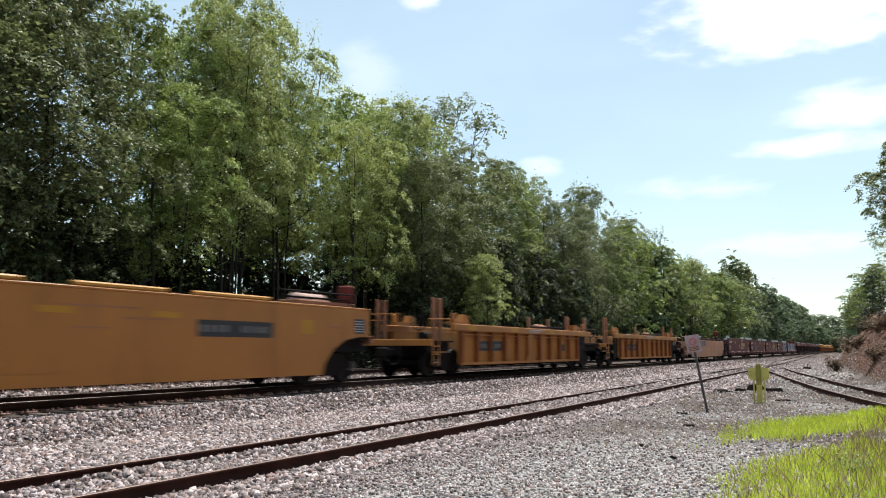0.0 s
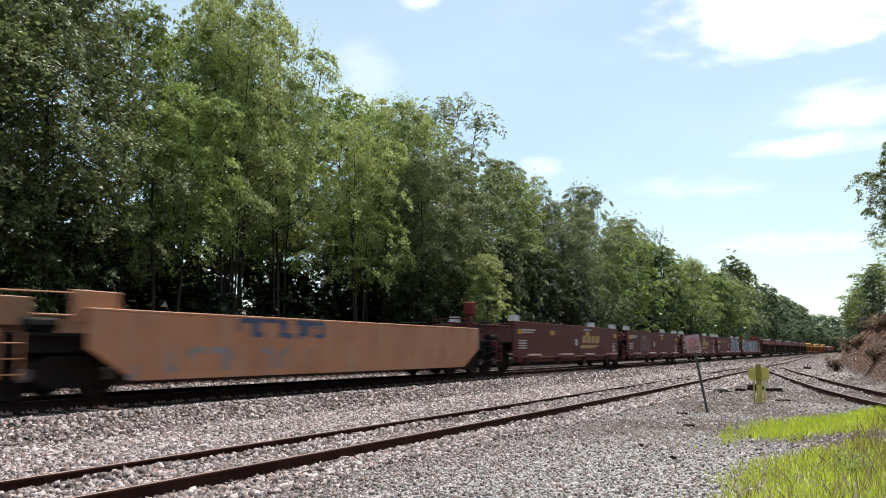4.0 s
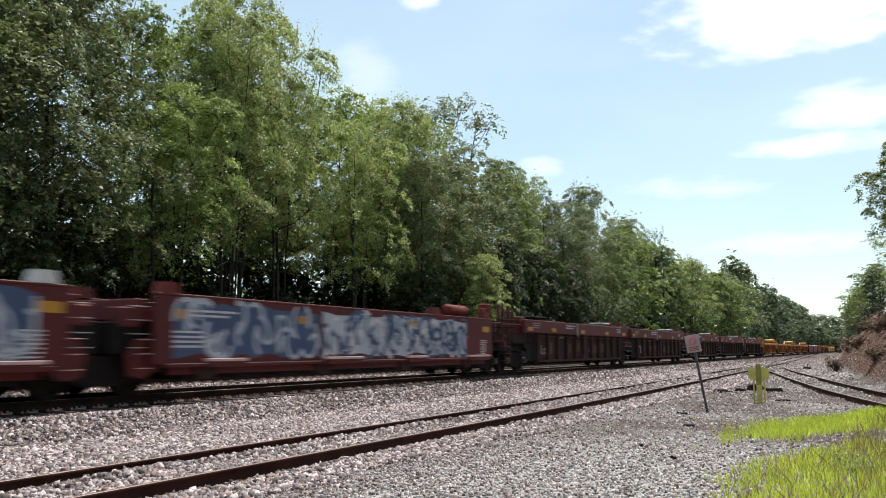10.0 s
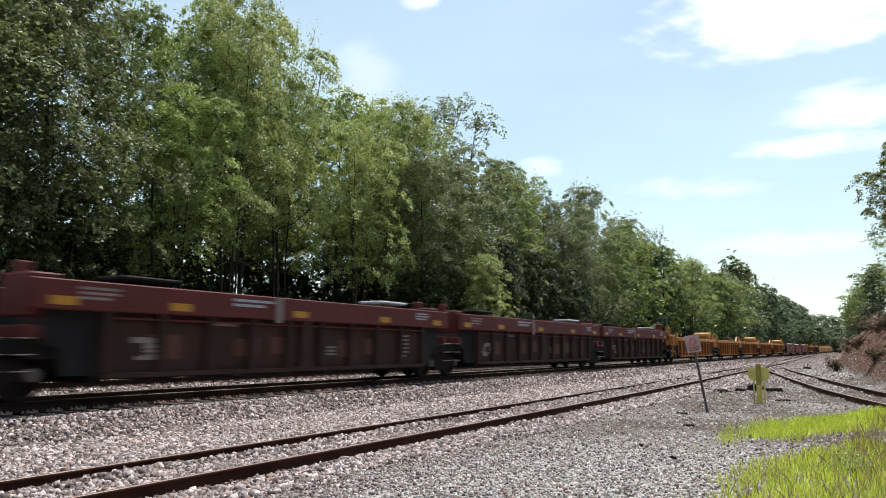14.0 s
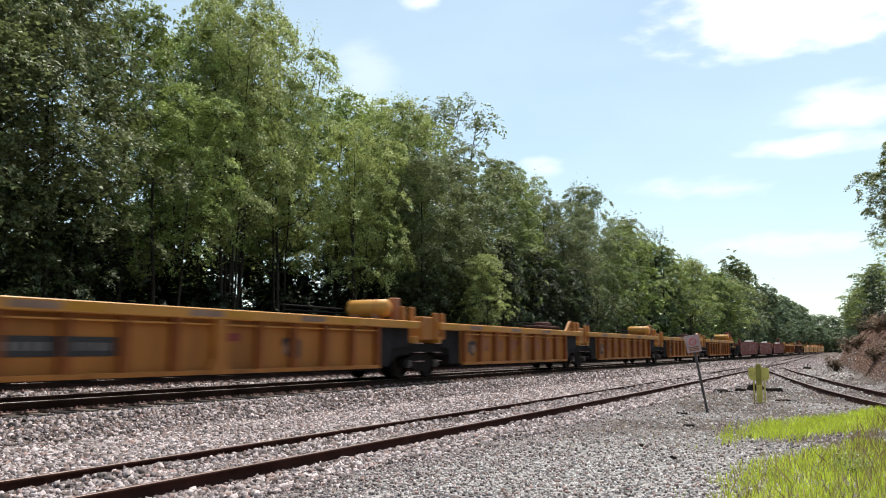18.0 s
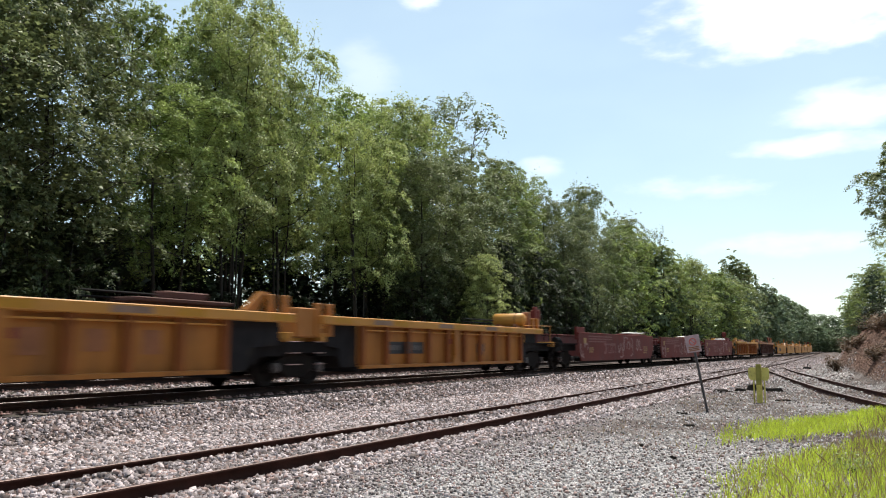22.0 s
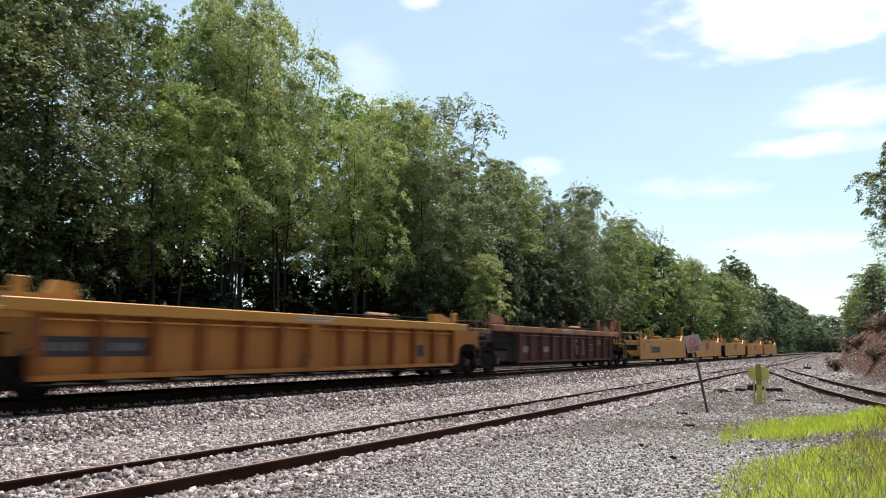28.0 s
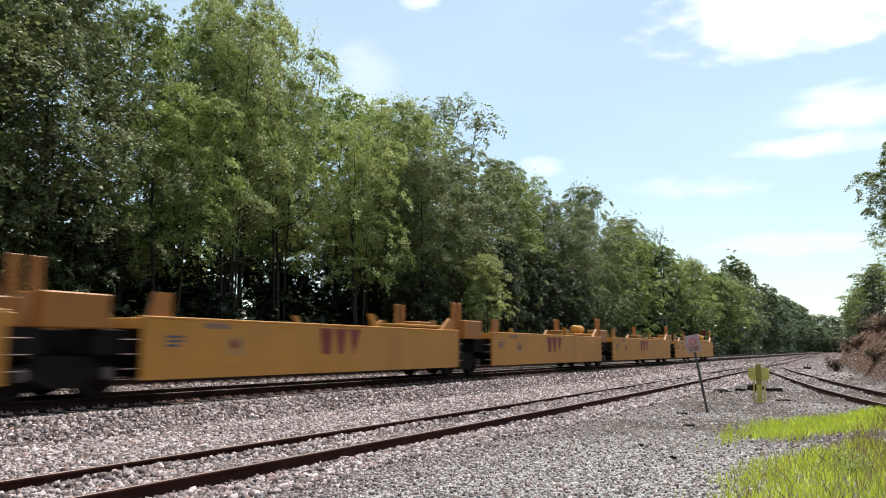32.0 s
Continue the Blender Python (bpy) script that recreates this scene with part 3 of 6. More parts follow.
    if wisps:
        C, NR, R = [], [], []
        for k in range(wisps):
            az, o = rnd.uniform(0, 6.2832), rad * 0.6 * rnd.random() ** 0.5
            z0 = h * rnd.uniform(0.82, 0.95)
            ln = h * rnd.uniform(0.04, 0.09)
            p = Vector((math.cos(az) * o, math.sin(az) * o, z0))
            q = p + Vector((rnd.uniform(-0.3, 0.3), rnd.uniform(-0.3, 0.3), ln))
            tube(bm, [p, p.lerp(q, 0.5) + Vector((0.08, 0.05, 0)), q], 0.018, 3, 0.006)
            for g in range(6):
                w = p.lerp(q, 0.25 + 0.15 * g) + Vector((rnd.uniform(-0.25, 0.25), rnd.uniform(-0.25, 0.25), 0))
                C.append(tuple(w))
                NR.append((0.0, 0.0, 1.0))
                R.append(rnd.uniform(0.18, 0.36))
        v3, f3 = leaf_cloud(rng, C, NR, R, 14, leaf * 0.95, flat=1.2)
        v, f = np.concatenate([v, v3]), np.concatenate([f, f3 + len(v)])
    part("trunk", bm, M_BARK, root, smooth=True)
    c = new("crown", soup("crown", v, f, leaf_m))
    c.parent = root
    root["height"] = h
    return root


def bush_kind(name, seed, h, rad, leaves, size, leaf_m, label):
    rng = np.random.default_rng(seed)
    rnd = random.Random(seed)
    root = tagged(new("shrub"), label, "shrub")
    bm = bmesh.new()
    centres, radii = [], []
    for i in range(11):
        az, out = i * 2.4, rad * rnd.random() ** 0.6
        top = Vector((math.cos(az) * out, math.sin(az) * out, h * rnd.uniform(0.35, 0.95) * (1 - 0.4 * out / rad)))
        tube(bm, [(math.cos(az) * 0.1, math.sin(az) * 0.1, -0.1), top * 0.5 + Vector((0, 0, 0.1)), top], 0.03, 4, 0.01)
        for f in (0.45, 0.75, 1.0):
            centres.append(top * f + Vector((rnd.uniform(-0.3, 0.3), rnd.uniform(-0.3, 0.3), 0.1)))
            radii.append(rnd.uniform(0.35, 0.7) * (h / 3) ** 0.5)
    v, f = leaf_cloud(rng, [tuple(c) for c in centres], [(0.0, 0.0, 1.0)] * len(centres), radii, leaves // len(centres), size, flat=1.2)
    part("stem", bm, M_BARK, root)
    c = new("crown", soup("crown", v, f, leaf_m))
    c.parent = root
    root["height"] = h
    return root


T_BROAD = "broad leafy deciduous tree with mid green crown beside the tracks"
T_LIGHT = "slender light yellow-green tree with fine leaves and several visible stems"
KINDS = {
    "broad": tree_kind("broad", 11, 16, 4.0, 0.46, M_LEAF, T_BROAD, boughs=20, bough_r=1.9, tufts=13, per=100, leaf=0.068, stems=2, core=330),
    "broad_b": tree_kind("broad_b", 12, 16, 3.9, 0.42, M_LEAF, T_BROAD, boughs=20, bough_r=1.8, tufts=13, per=100, leaf=0.068, core=330),
    "dark": tree_kind("dark", 13, 16, 4.2, 0.38, M_LEAF_DARK, "dark green oak-like tree with a dense crown", boughs=20, bough_r=2.0, tufts=13, per=110, leaf=0.068, core=330),
    "dark_b": tree_kind("dark_b", 14, 16, 4.7, 0.22, M_LEAF_DARK, "tall dark leafy tree with thick foliage at the wood edge", boughs=28, bough_r=1.9, tufts=13, per=110, leaf=0.066, core=620),
    "light": tree_kind("light", 15, 16, 3.7, 0.45, M_LEAF_LIGHT, T_LIGHT, boughs=24, bough_r=1.85, tufts=13, per=105, leaf=0.064, stems=3, trunk_r=0.12, top_pow=3.0, core=90, wisps=34, spread=0.04),
    "light_b": tree_kind("light_b", 16, 16, 3.7, 0.43, M_LEAF_LIGHT, T_LIGHT, boughs=22, bough_r=1.9, tufts=13, per=105, leaf=0.064, stems=3, trunk_r=0.12, top_pow=2.6, core=90, wisps=16, spread=0.04),
    "airy": tree_kind("airy", 17, 16, 2.9, 0.40, M_LEAF_DARK, "thin open tree with sparse tufts of leaves against the sky", boughs=46, bough_r=1.0, tufts=6, per=15, leaf=0.075, stems=3, trunk_r=0.08, core=3, top_pow=4.0, spread=0.07, wisps=30),
    "narrow": tree_kind("narrow", 18, 16, 2.9, 0.18, M_LEAF, "narrow upright deciduous tree with mid green leaves", boughs=24, bough_r=1.5, tufts=10, per=70, leaf=0.09, core=70),
    "pine": tree_kind("pine", 19, 16, 2.6, 0.12, M_NEEDLE, "dark pine tree with layered branches", boughs=30, bough_r=1.1, tufts=9, per=40, leaf=0.10, top_pow=1.2),
    "cedar": tree_kind("cedar", 23, 16, 2.4, 0.03, M_LEAF_SHADE, "dense cedar with wood shade put into its near-black leaves", boughs=34, bough_r=1.4, tufts=10, per=50, leaf=0.09, top_pow=1.8),
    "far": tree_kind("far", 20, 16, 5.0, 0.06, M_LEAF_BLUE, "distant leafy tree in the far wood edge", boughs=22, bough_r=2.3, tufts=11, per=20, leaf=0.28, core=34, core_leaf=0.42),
    "far_dark": tree_kind("far_dark", 22, 16, 4.8, 0.1, M_LEAF_DARK, "distant tall dark tree above the wood edge", boughs=22, bough_r=2.2, tufts=11, per=24, leaf=0.24, core=34, core_leaf=0.38),
    "mid": tree_kind("mid", 24, 16, 4.4, 0.26, M_LEAF, T_BROAD, boughs=24, bough_r=2.0, tufts=12, per=50, leaf=0.125, core=60, core_leaf=0.25),
    "oak": tree_kind("oak", 27, 12, 3.2, 0.40, M_LEAF_DARK, "dark oak-like tree with clumped foliage on the clay bank", boughs=24, bough_r=1.5, tufts=14, per=120, leaf=0.06, core=260),
    "thicket": tree_kind("thicket", 26, 7, 3.2, 0.02, M_LEAF_SHADE, "low thicket tree with shade put into its near-black leaves", boughs=16, bough_r=1.6, tufts=9, per=20, leaf=0.2, trunk_r=0.08, core=40, core_leaf=0.3),
    "sapling": tree_kind("sapling", 28, 7, 2.5, 0.1, M_LEAF_UNDER, "leafy young tree with shade put into its leaf colour", boughs=20, bough_r=1.0, tufts=9, per=60, leaf=0.07, trunk_r=0.06, stems=2, core=30),
    "back": tree_kind("back", 21, 16, 5.0, 0.03, M_LEAF_SHADE, "leafy tree with shade put into its near-black leaves", boughs=22, bough_r=2.3, tufts=11, per=20, leaf=0.28, core=36, core_leaf=0.42),
}
BUSHES = {
    "bush": bush_kind("bush", 31, 3.0, 1.5, 1700, 0.11, M_LEAF_SHADE, "leafy shrub with shade put into its near-black leaves"),
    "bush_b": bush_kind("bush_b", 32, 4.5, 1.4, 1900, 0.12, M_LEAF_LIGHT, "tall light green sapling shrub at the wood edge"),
    "bush_d": bush_kind("bush_d", 33, 3.6, 1.8, 1900, 0.12, M_LEAF_SHADE, "leafy dark shrub with wood shade put into its leaves"),
    "bush_n": bush_kind("bush_n", 34, 2.2, 1.3, 1500, 0.09, M_LEAF_BROWN, "dead brown shrub at the foot of the clay bank"),
}
BUSHES["weed"] = bush_kind("weed", 35, 0.3, 0.16, 420, 0.035, M_LEAF, "low green leafy weed growing in dry grass")
USED = set()
PLANT_RNG = random.Random(77)


def plant(kind, x, y, h, wide=1.0, turn=None, group="trees along the railway"):
    pool = KINDS if kind in KINDS else BUSHES
    src = pool[kind]
    s = h / src["height"]
    turn = PLANT_RNG.uniform(0, 360) if turn is None else turn
    m = Matrix.LocRotScale((x, y, ground_z(x, y) - 0.05), Euler((0, 0, radians(turn))), None)
    if kind in USED:
        src = copy_thing(src, m)
    USED.add(kind)
    src.matrix_basis = m
    src.scale = (s ** 0.5 * wide, s ** 0.5 * wide, s)
    return tagged(src, group=group)


# wood edge behind the main line: kind, x, y, height
for kind, x, y, h, w in [
    ("dark_b", -27, 15.5, 20.8, 1.0), ("dark_b", -30, 12.5, 21.5, 1.0), ("dark", -24.5, 13.5, 15, 1.15), ("dark_b", -29, 17.3, 20.4, 1.0), ("dark", -25.5, 18.4, 15.5, 1.05), ("broad_b", -29, 24.5, 17.8, 0.9), ("broad", -26, 24.3, 13, 0.9), ("broad_b", -31, 30.6, 19.3, 1.0),
    ("broad", -29, 28.7, 17.2, 0.85), ("light_b", -27, 29.3, 18.6, 0.8), ("light", -30, 32.8, 22.4, 0.85), ("light_b", -29, 35.6, 20.6, 0.85),
    ("broad_b", -33, 37.0, 18.0, 1.2), ("broad_b", -34, 42.0, 19.0, 1.2), ("broad_b", -33, 46.5, 20.4, 1.1), ("light_b", -26, 39.0, 15.0, 0.9), ("broad", -28, 43.5, 17.0, 0.9), ("light", -31, 51.2, 20.5, 1.1), ("broad", -34, 56, 21.5, 1.0), ("dark", -25, 44.5, 14.6, 0.9),
    ("airy", -33, 64.5, 25.0, 1.45), ("dark", -26, 50.0, 15.8, 1.25), ("dark", -29, 58.0, 18.2, 1.35), ("broad_b", -31, 70.5, 19.8, 1.3), ("broad", -33, 80, 21.0, 1.0), ("narrow", -26, 62.0, 15.4, 0.95),
    ("dark", -29, 77.5, 17.6, 1.1), ("dark", -26, 74.0, 14.0, 1.1), ("dark_b", -31, 97.5, 22.4, 1.25), ("dark_b", -27, 85.0, 16.2, 0.9), ("mid", -28, 104, 18.2, 1.0),
    ("narrow", -26, 92.0, 14.0, 1.0), ("dark", -31, 116, 20.6, 1.0), ("airy", -31, 131, 21.4, 1.0), ("mid", -27, 124, 17.6, 1.0), ("light", -27, 140, 17.0, 1.2), ("mid", -29, 152, 17.6, 1.1),
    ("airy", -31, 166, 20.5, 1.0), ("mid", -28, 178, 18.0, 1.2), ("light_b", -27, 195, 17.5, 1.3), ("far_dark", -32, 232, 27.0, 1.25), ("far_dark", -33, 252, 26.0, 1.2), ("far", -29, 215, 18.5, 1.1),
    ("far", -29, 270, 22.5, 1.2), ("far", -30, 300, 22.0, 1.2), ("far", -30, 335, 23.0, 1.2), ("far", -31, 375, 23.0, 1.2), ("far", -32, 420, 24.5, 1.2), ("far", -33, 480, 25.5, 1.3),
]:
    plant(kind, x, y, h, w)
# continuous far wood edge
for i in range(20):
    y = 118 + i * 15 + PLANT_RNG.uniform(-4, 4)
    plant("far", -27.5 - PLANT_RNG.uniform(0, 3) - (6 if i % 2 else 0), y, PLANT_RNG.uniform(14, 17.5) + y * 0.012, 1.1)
# deeper rows of the wood
for i in range(34):
    y = 10 + i * 4.6 + PLANT_RNG.uniform(-1.5, 1.5)
    if y < 52 and i % 3 != 0:
        continue
    plant("back", -36 - (i % 2) * 5 - PLANT_RNG.uniform(0, 3), y, PLANT_RNG.uniform(12, 16.5) + min(3, y * 0.02), 0.95)
# dense undergrowth behind the first trunks, near-black leaves standing in for shade
for i in range(44):
    y = 7 + i * 2.3 + i * i * 0.02 + PLANT_RNG.uniform(-0.9, 0.9)
    plant("thicket", -28.5 - (i % 3) * 2.2 - PLANT_RNG.uniform(0, 1.5), y, PLANT_RNG.uniform(5.5, 8.5), 1.05)
# front saplings whose dark leaves take the place of shaded voids
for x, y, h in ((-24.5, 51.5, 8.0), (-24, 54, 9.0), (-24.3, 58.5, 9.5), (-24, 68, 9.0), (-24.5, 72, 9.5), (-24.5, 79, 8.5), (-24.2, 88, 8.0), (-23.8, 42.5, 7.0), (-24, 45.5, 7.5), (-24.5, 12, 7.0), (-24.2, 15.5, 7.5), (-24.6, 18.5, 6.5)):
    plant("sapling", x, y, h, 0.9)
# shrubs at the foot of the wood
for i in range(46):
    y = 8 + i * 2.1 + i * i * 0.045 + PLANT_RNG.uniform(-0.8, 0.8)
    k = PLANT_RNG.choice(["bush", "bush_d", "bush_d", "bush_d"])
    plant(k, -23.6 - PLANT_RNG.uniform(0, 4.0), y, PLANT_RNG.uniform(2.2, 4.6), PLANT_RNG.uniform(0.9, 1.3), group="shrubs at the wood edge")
plant("light", -21.2, 46.0, 7.6, 0.72)
plant("cedar", -22.9, 52.8, 10.0, 0.75)
# further cedars added to darken the shaded voids beneath the crowns
for x, y, h in ((-25.5, 53.5, 9.0), (-24.0, 61.0, 10.0), (-24.3, 65.5, 9.0), (-24.0, 70.5, 9.5), (-24.6, 76.0, 8.5), (-24.0, 50.0, 6.5)):
    plant("cedar", x, y, h, 0.9)
for x, y, h in ((-31, 27.3, 8.0), (-33, 29.2, 9.0), (-32, 25.4, 8.0), (-35, 31.0, 9.0)):
    plant("thicket", x, y, h, 1.1)
plant("bush_b", -23.2, 50.5, 4.2, 1.0, group="shrubs at the wood edge")
plant("bush_n", -2.3, 64, 1.5, 0.8, group="shrubs on the bank")
for x, y, h in ((1.9, 43, 1.2), (1.2, 56, 1.2), (0.6, 66, 1.2), (0.2, 49, 1.1), (-0.9, 74, 1.5), (-1.6, 82, 1.6), (1.3, 61, 1.4), (0.9, 72, 1.4), (-0.2, 90, 1.4)):
    plant("bush_n", x, y, h, 1.2, group="shrubs on the bank")
for x, y, h in ((2.6, 44.5, 2.6), (2.4, 49, 2.8), (1.9, 62, 2.6), (0.6, 80, 2.8)):
    plant("bush", x, y, h, 1.0, group="shrubs on the bank")
for x, y, h in ((-0.28, 11.6, 0.24),):
    plant("weed", x, y, h, 0.6, group="weeds in the grass")
# trees on the clay bank and across the far end of the cutting
for kind, x, y, h, w in [
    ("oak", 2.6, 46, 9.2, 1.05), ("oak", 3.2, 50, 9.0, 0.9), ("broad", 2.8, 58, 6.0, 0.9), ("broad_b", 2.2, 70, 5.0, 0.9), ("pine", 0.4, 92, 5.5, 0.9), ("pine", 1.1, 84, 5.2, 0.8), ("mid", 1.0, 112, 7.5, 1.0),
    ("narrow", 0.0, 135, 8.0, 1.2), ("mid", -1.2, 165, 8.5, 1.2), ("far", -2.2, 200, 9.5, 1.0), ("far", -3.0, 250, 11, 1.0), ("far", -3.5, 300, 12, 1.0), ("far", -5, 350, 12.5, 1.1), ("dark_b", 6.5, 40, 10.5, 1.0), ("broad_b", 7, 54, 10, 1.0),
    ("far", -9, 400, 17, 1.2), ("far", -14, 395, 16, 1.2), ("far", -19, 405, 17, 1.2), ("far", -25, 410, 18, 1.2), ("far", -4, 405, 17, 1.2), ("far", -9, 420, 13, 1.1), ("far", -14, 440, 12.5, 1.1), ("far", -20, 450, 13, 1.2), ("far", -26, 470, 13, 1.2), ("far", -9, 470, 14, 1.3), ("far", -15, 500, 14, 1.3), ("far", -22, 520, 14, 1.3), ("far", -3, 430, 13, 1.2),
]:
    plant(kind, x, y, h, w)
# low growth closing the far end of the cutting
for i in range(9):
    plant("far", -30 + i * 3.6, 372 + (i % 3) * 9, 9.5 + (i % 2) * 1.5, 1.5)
# unseen trees added behind the camera to block sky light from the train side
for i in range(14):
    plant("back", 13 + PLANT_RNG.uniform(0, 5) + (7 if i % 2 else 0), -34 + i * 4.6, PLANT_RNG.uniform(13, 18), 1.1)
# ---- the train of empty well wagons ----
SPEED = 13.79
W_HALF = 1.5


def truck_meshes():
    """Meshes of a freight truck: side frame, wheel pair parts, bolster, spring."""
    bm = bmesh.new()
    prism(bm, [(-1.15, 0.42), (-1.12, 0.58), (-0.75, 0.66), (-0.42, 0.80), (0.42, 0.80), (0.75, 0.66), (1.12, 0.58), (1.15, 0.42), (0.66, 0.40), (0.36, 0.22), (-0.36, 0.22), (-0.66, 0.40)], -0.07, 0.07)
    frame_me = mesh_of("side_frame", bm, M_TRUCK)
    bm = bmesh.new()
    for sx in (-1, 1):
        # tyre with flange, and plate hub
        prof = [(0.70, 0.50), (0.725, 0.505), (0.735, 0.47), (0.85, 0.46), (0.85, 0.37), (0.80, 0.34), (0.80, 0.16), (0.88, 0.13), (0.88, 0.0)]
        seg = 24
        prev = None
        first = None
        for k in range(seg):
            a = 6.2832 * k / seg
            ring = [bm.verts.new((sx * x, math.cos(a) * r, math.sin(a) * r)) for x, r in prof]
            if prev:
                for i in range(len(prof) - 1):
                    bm.faces.new((prev[i], prev[i + 1], ring[i + 1], ring[i]))
            else:
                first = ring
            prev = ring
        for i in range(len(prof) - 1):
            bm.faces.new((prev[i], prev[i + 1], first[i + 1], first[i]))
    tube(bm, [(-0.95, 0, 0), (0.95, 0, 0)], 0.09, 10)
    wheel_me = mesh_of("wheelset", bm, M_WHEEL)
    bm = bmesh.new()
    box(bm, -1.0, 1.0, -0.22, 0.22, 0.45, 0.78, 0.03)
    bol_me = mesh_of("bolster", bm, M_TRUCK)
    bm = bmesh.new()
    for dy in (-0.2, 0.0, 0.2):
        tube(bm, [(0, dy, 0.26), (0, dy, 0.5)], 0.075, 8)
    spring_me = mesh_of("spring_nest", bm, M_BLACK)
    bm = bmesh.new()
    tube(bm, [(-0.07, 0, 0.47), (0.07, 0, 0.47)], 0.12, 12)
    tube(bm, [(0.07, 0, 0.47), (0.1, 0, 0.47)], 0.06, 8)
    cap_me = mesh_of("bearing_cap", bm, M_CAP)
    return frame_me, wheel_me, bol_me, spring_me, cap_me


TRUCK = truck_meshes()
WHEELS = []


def truck(parent, y):
    ob = new("truck")
    ob.parent = parent
    ob.location = (0, y, 0)
    shared("bolster", TRUCK[2], ob)
    for sx in (-1, 1):
        shared("side_frame", TRUCK[0], ob, (sx * 1.0, 0, 0))
        shared("spring_nest", TRUCK[3], ob, (sx * 1.0, 0, 0))
        for dy in (-0.89, 0.89):
            shared("bearing_cap", TRUCK[4], ob, (sx * 1.1, dy, 0), turn=0 if sx > 0 else 180)
    for dy in (-0.89, 0.89):
        WHEELS.append(shared("wheelset", TRUCK[1], ob, (0, dy, 0.47)))


def reservoir(parent, x, y, z, r=0.24, length=0.95, m=None, label=""):
    bm = bmesh.new()
    tube(bm, [(x, y, z), (x, y + 0.07, z), (x, y + length - 0.07, z), (x, y + length, z)], r, 14)
    for v in bm.verts:
        if v.co.y < y + 0.01 or v.co.y > y + length - 0.01:
            v.co.x = x + (v.co.x - x) * 0.6
            v.co.z = z + (v.co.z - z) * 0.6
    for yy in (y + 0.2, y + length - 0.2):
        tube(bm, [(x, yy - 0.02, z), (x, yy + 0.02, z)], r + 0.012, 14)
    return part("air_reservoir", bm, m, parent, label, smooth=True)


def handrail(parent, pts, m, r=0.018, name="handrail"):
    bm = bmesh.new()
    tube(bm, pts, r, 6)
    return part(name, bm, m, parent)


def ladder(parent, x, y, z0, z1, m, rungs=4, w=0.42):
    bm = bmesh.new()
    for dy in (0, w):
        box(bm, x - 0.012, x + 0.012, y + dy - 0.02, y + dy + 0.02, z0, z1)
    for k in range(rungs):
        z = z0 + (z1 - z0) * (k + 0.3) / rungs
        tube(bm, [(x + 0.015, y, z), (x + 0.015, y + w, z)], 0.013, 6)
    return part("ladder", bm, m, parent)


def coupler(parent, y, sign):
    bm = bmesh.new()
    box(bm, -0.1, 0.1, min(y, y + sign * 0.55), max(y, y + sign * 0.55), 0.72, 0.94, 0.02)
    box(bm, -0.19, 0.14, min(y + sign * 0.5, y + sign * 0.82), max(y + sign * 0.5, y + sign * 0.82), 0.66, 1.0, 0.05)
    part("coupler", bm, M_TRUCK, parent)
    bm = bmesh.new()
    tube(bm, [(0.3, y, 0.75), (0.34, y + sign * 0.25, 0.5), (0.3, y + sign * 0.55, 0.42), (0.2, y + sign * 0.75, 0.6)], 0.03, 6)
    part("air_hose", bm, M_BLACK, parent)


def bars(parent, y, z, rows, width, gap, hgt, m, x=W_HALF, name="stencil", label=""):
    """Unreadable stencil lines as plain bars on the near side."""
    bm = bmesh.new()
    rr = random.Random(int(abs(y * 97 + z * 31)))
    for i in range(rows):
        yy = y
        while yy < y + width * (1 if i < rows - 1 else 0.7):
            w = min(rr.uniform(0.12, 0.4), y + width - yy)
            box(bm, x, x + 0.005, yy, yy + w * 0.88, z - i * gap - hgt, z - i * gap)
            yy += w
    return tagged(part(name, bm, m, parent, label), kind="stuff")


def patch(parent, y0, y1, z0, z1, m, x=W_HALF, name="panel_mark", label="", lift=0.004):
    bm = bmesh.new()
    box(bm, x - 0.002, x + lift, y0, y1, z0, z1)
    return part(name, bm, m, parent, label)


def number_panel(parent, y0, y1, z0, z1, x=W_HALF, rib=None):
    """A black panel with figures; where it crosses a rib, the rib's face is black too."""
    if rib is not None:
        patch(parent, rib - 0.072, rib + 0.072, z0 - 0.03, z1 + 0.03, M_PLATE, 1.487, "rib_mark")
    p = patch(parent, y0, y1, z0 - 0.03, z1 + 0.03, M_PLATE, x, "number_panel", "black panel with pale illegible figures")
    w = y1 - y0
    bm = bmesh.new()
    for a, b, n in ((0.04, 0.42, 4), (0.56, 0.96, 6)):
        for i in range(n):
            s = y0 + w * (a + (b - a) * i / n)
            box(bm, x + 0.003, x + 0.009, s, s + w * (b - a) / n * 0.55, z0 + (z1 - z0) * 0.25, z0 + (z1 - z0) * 0.75)
    tagged(part("stencil", bm, M_FIGURE, p), kind="stuff")


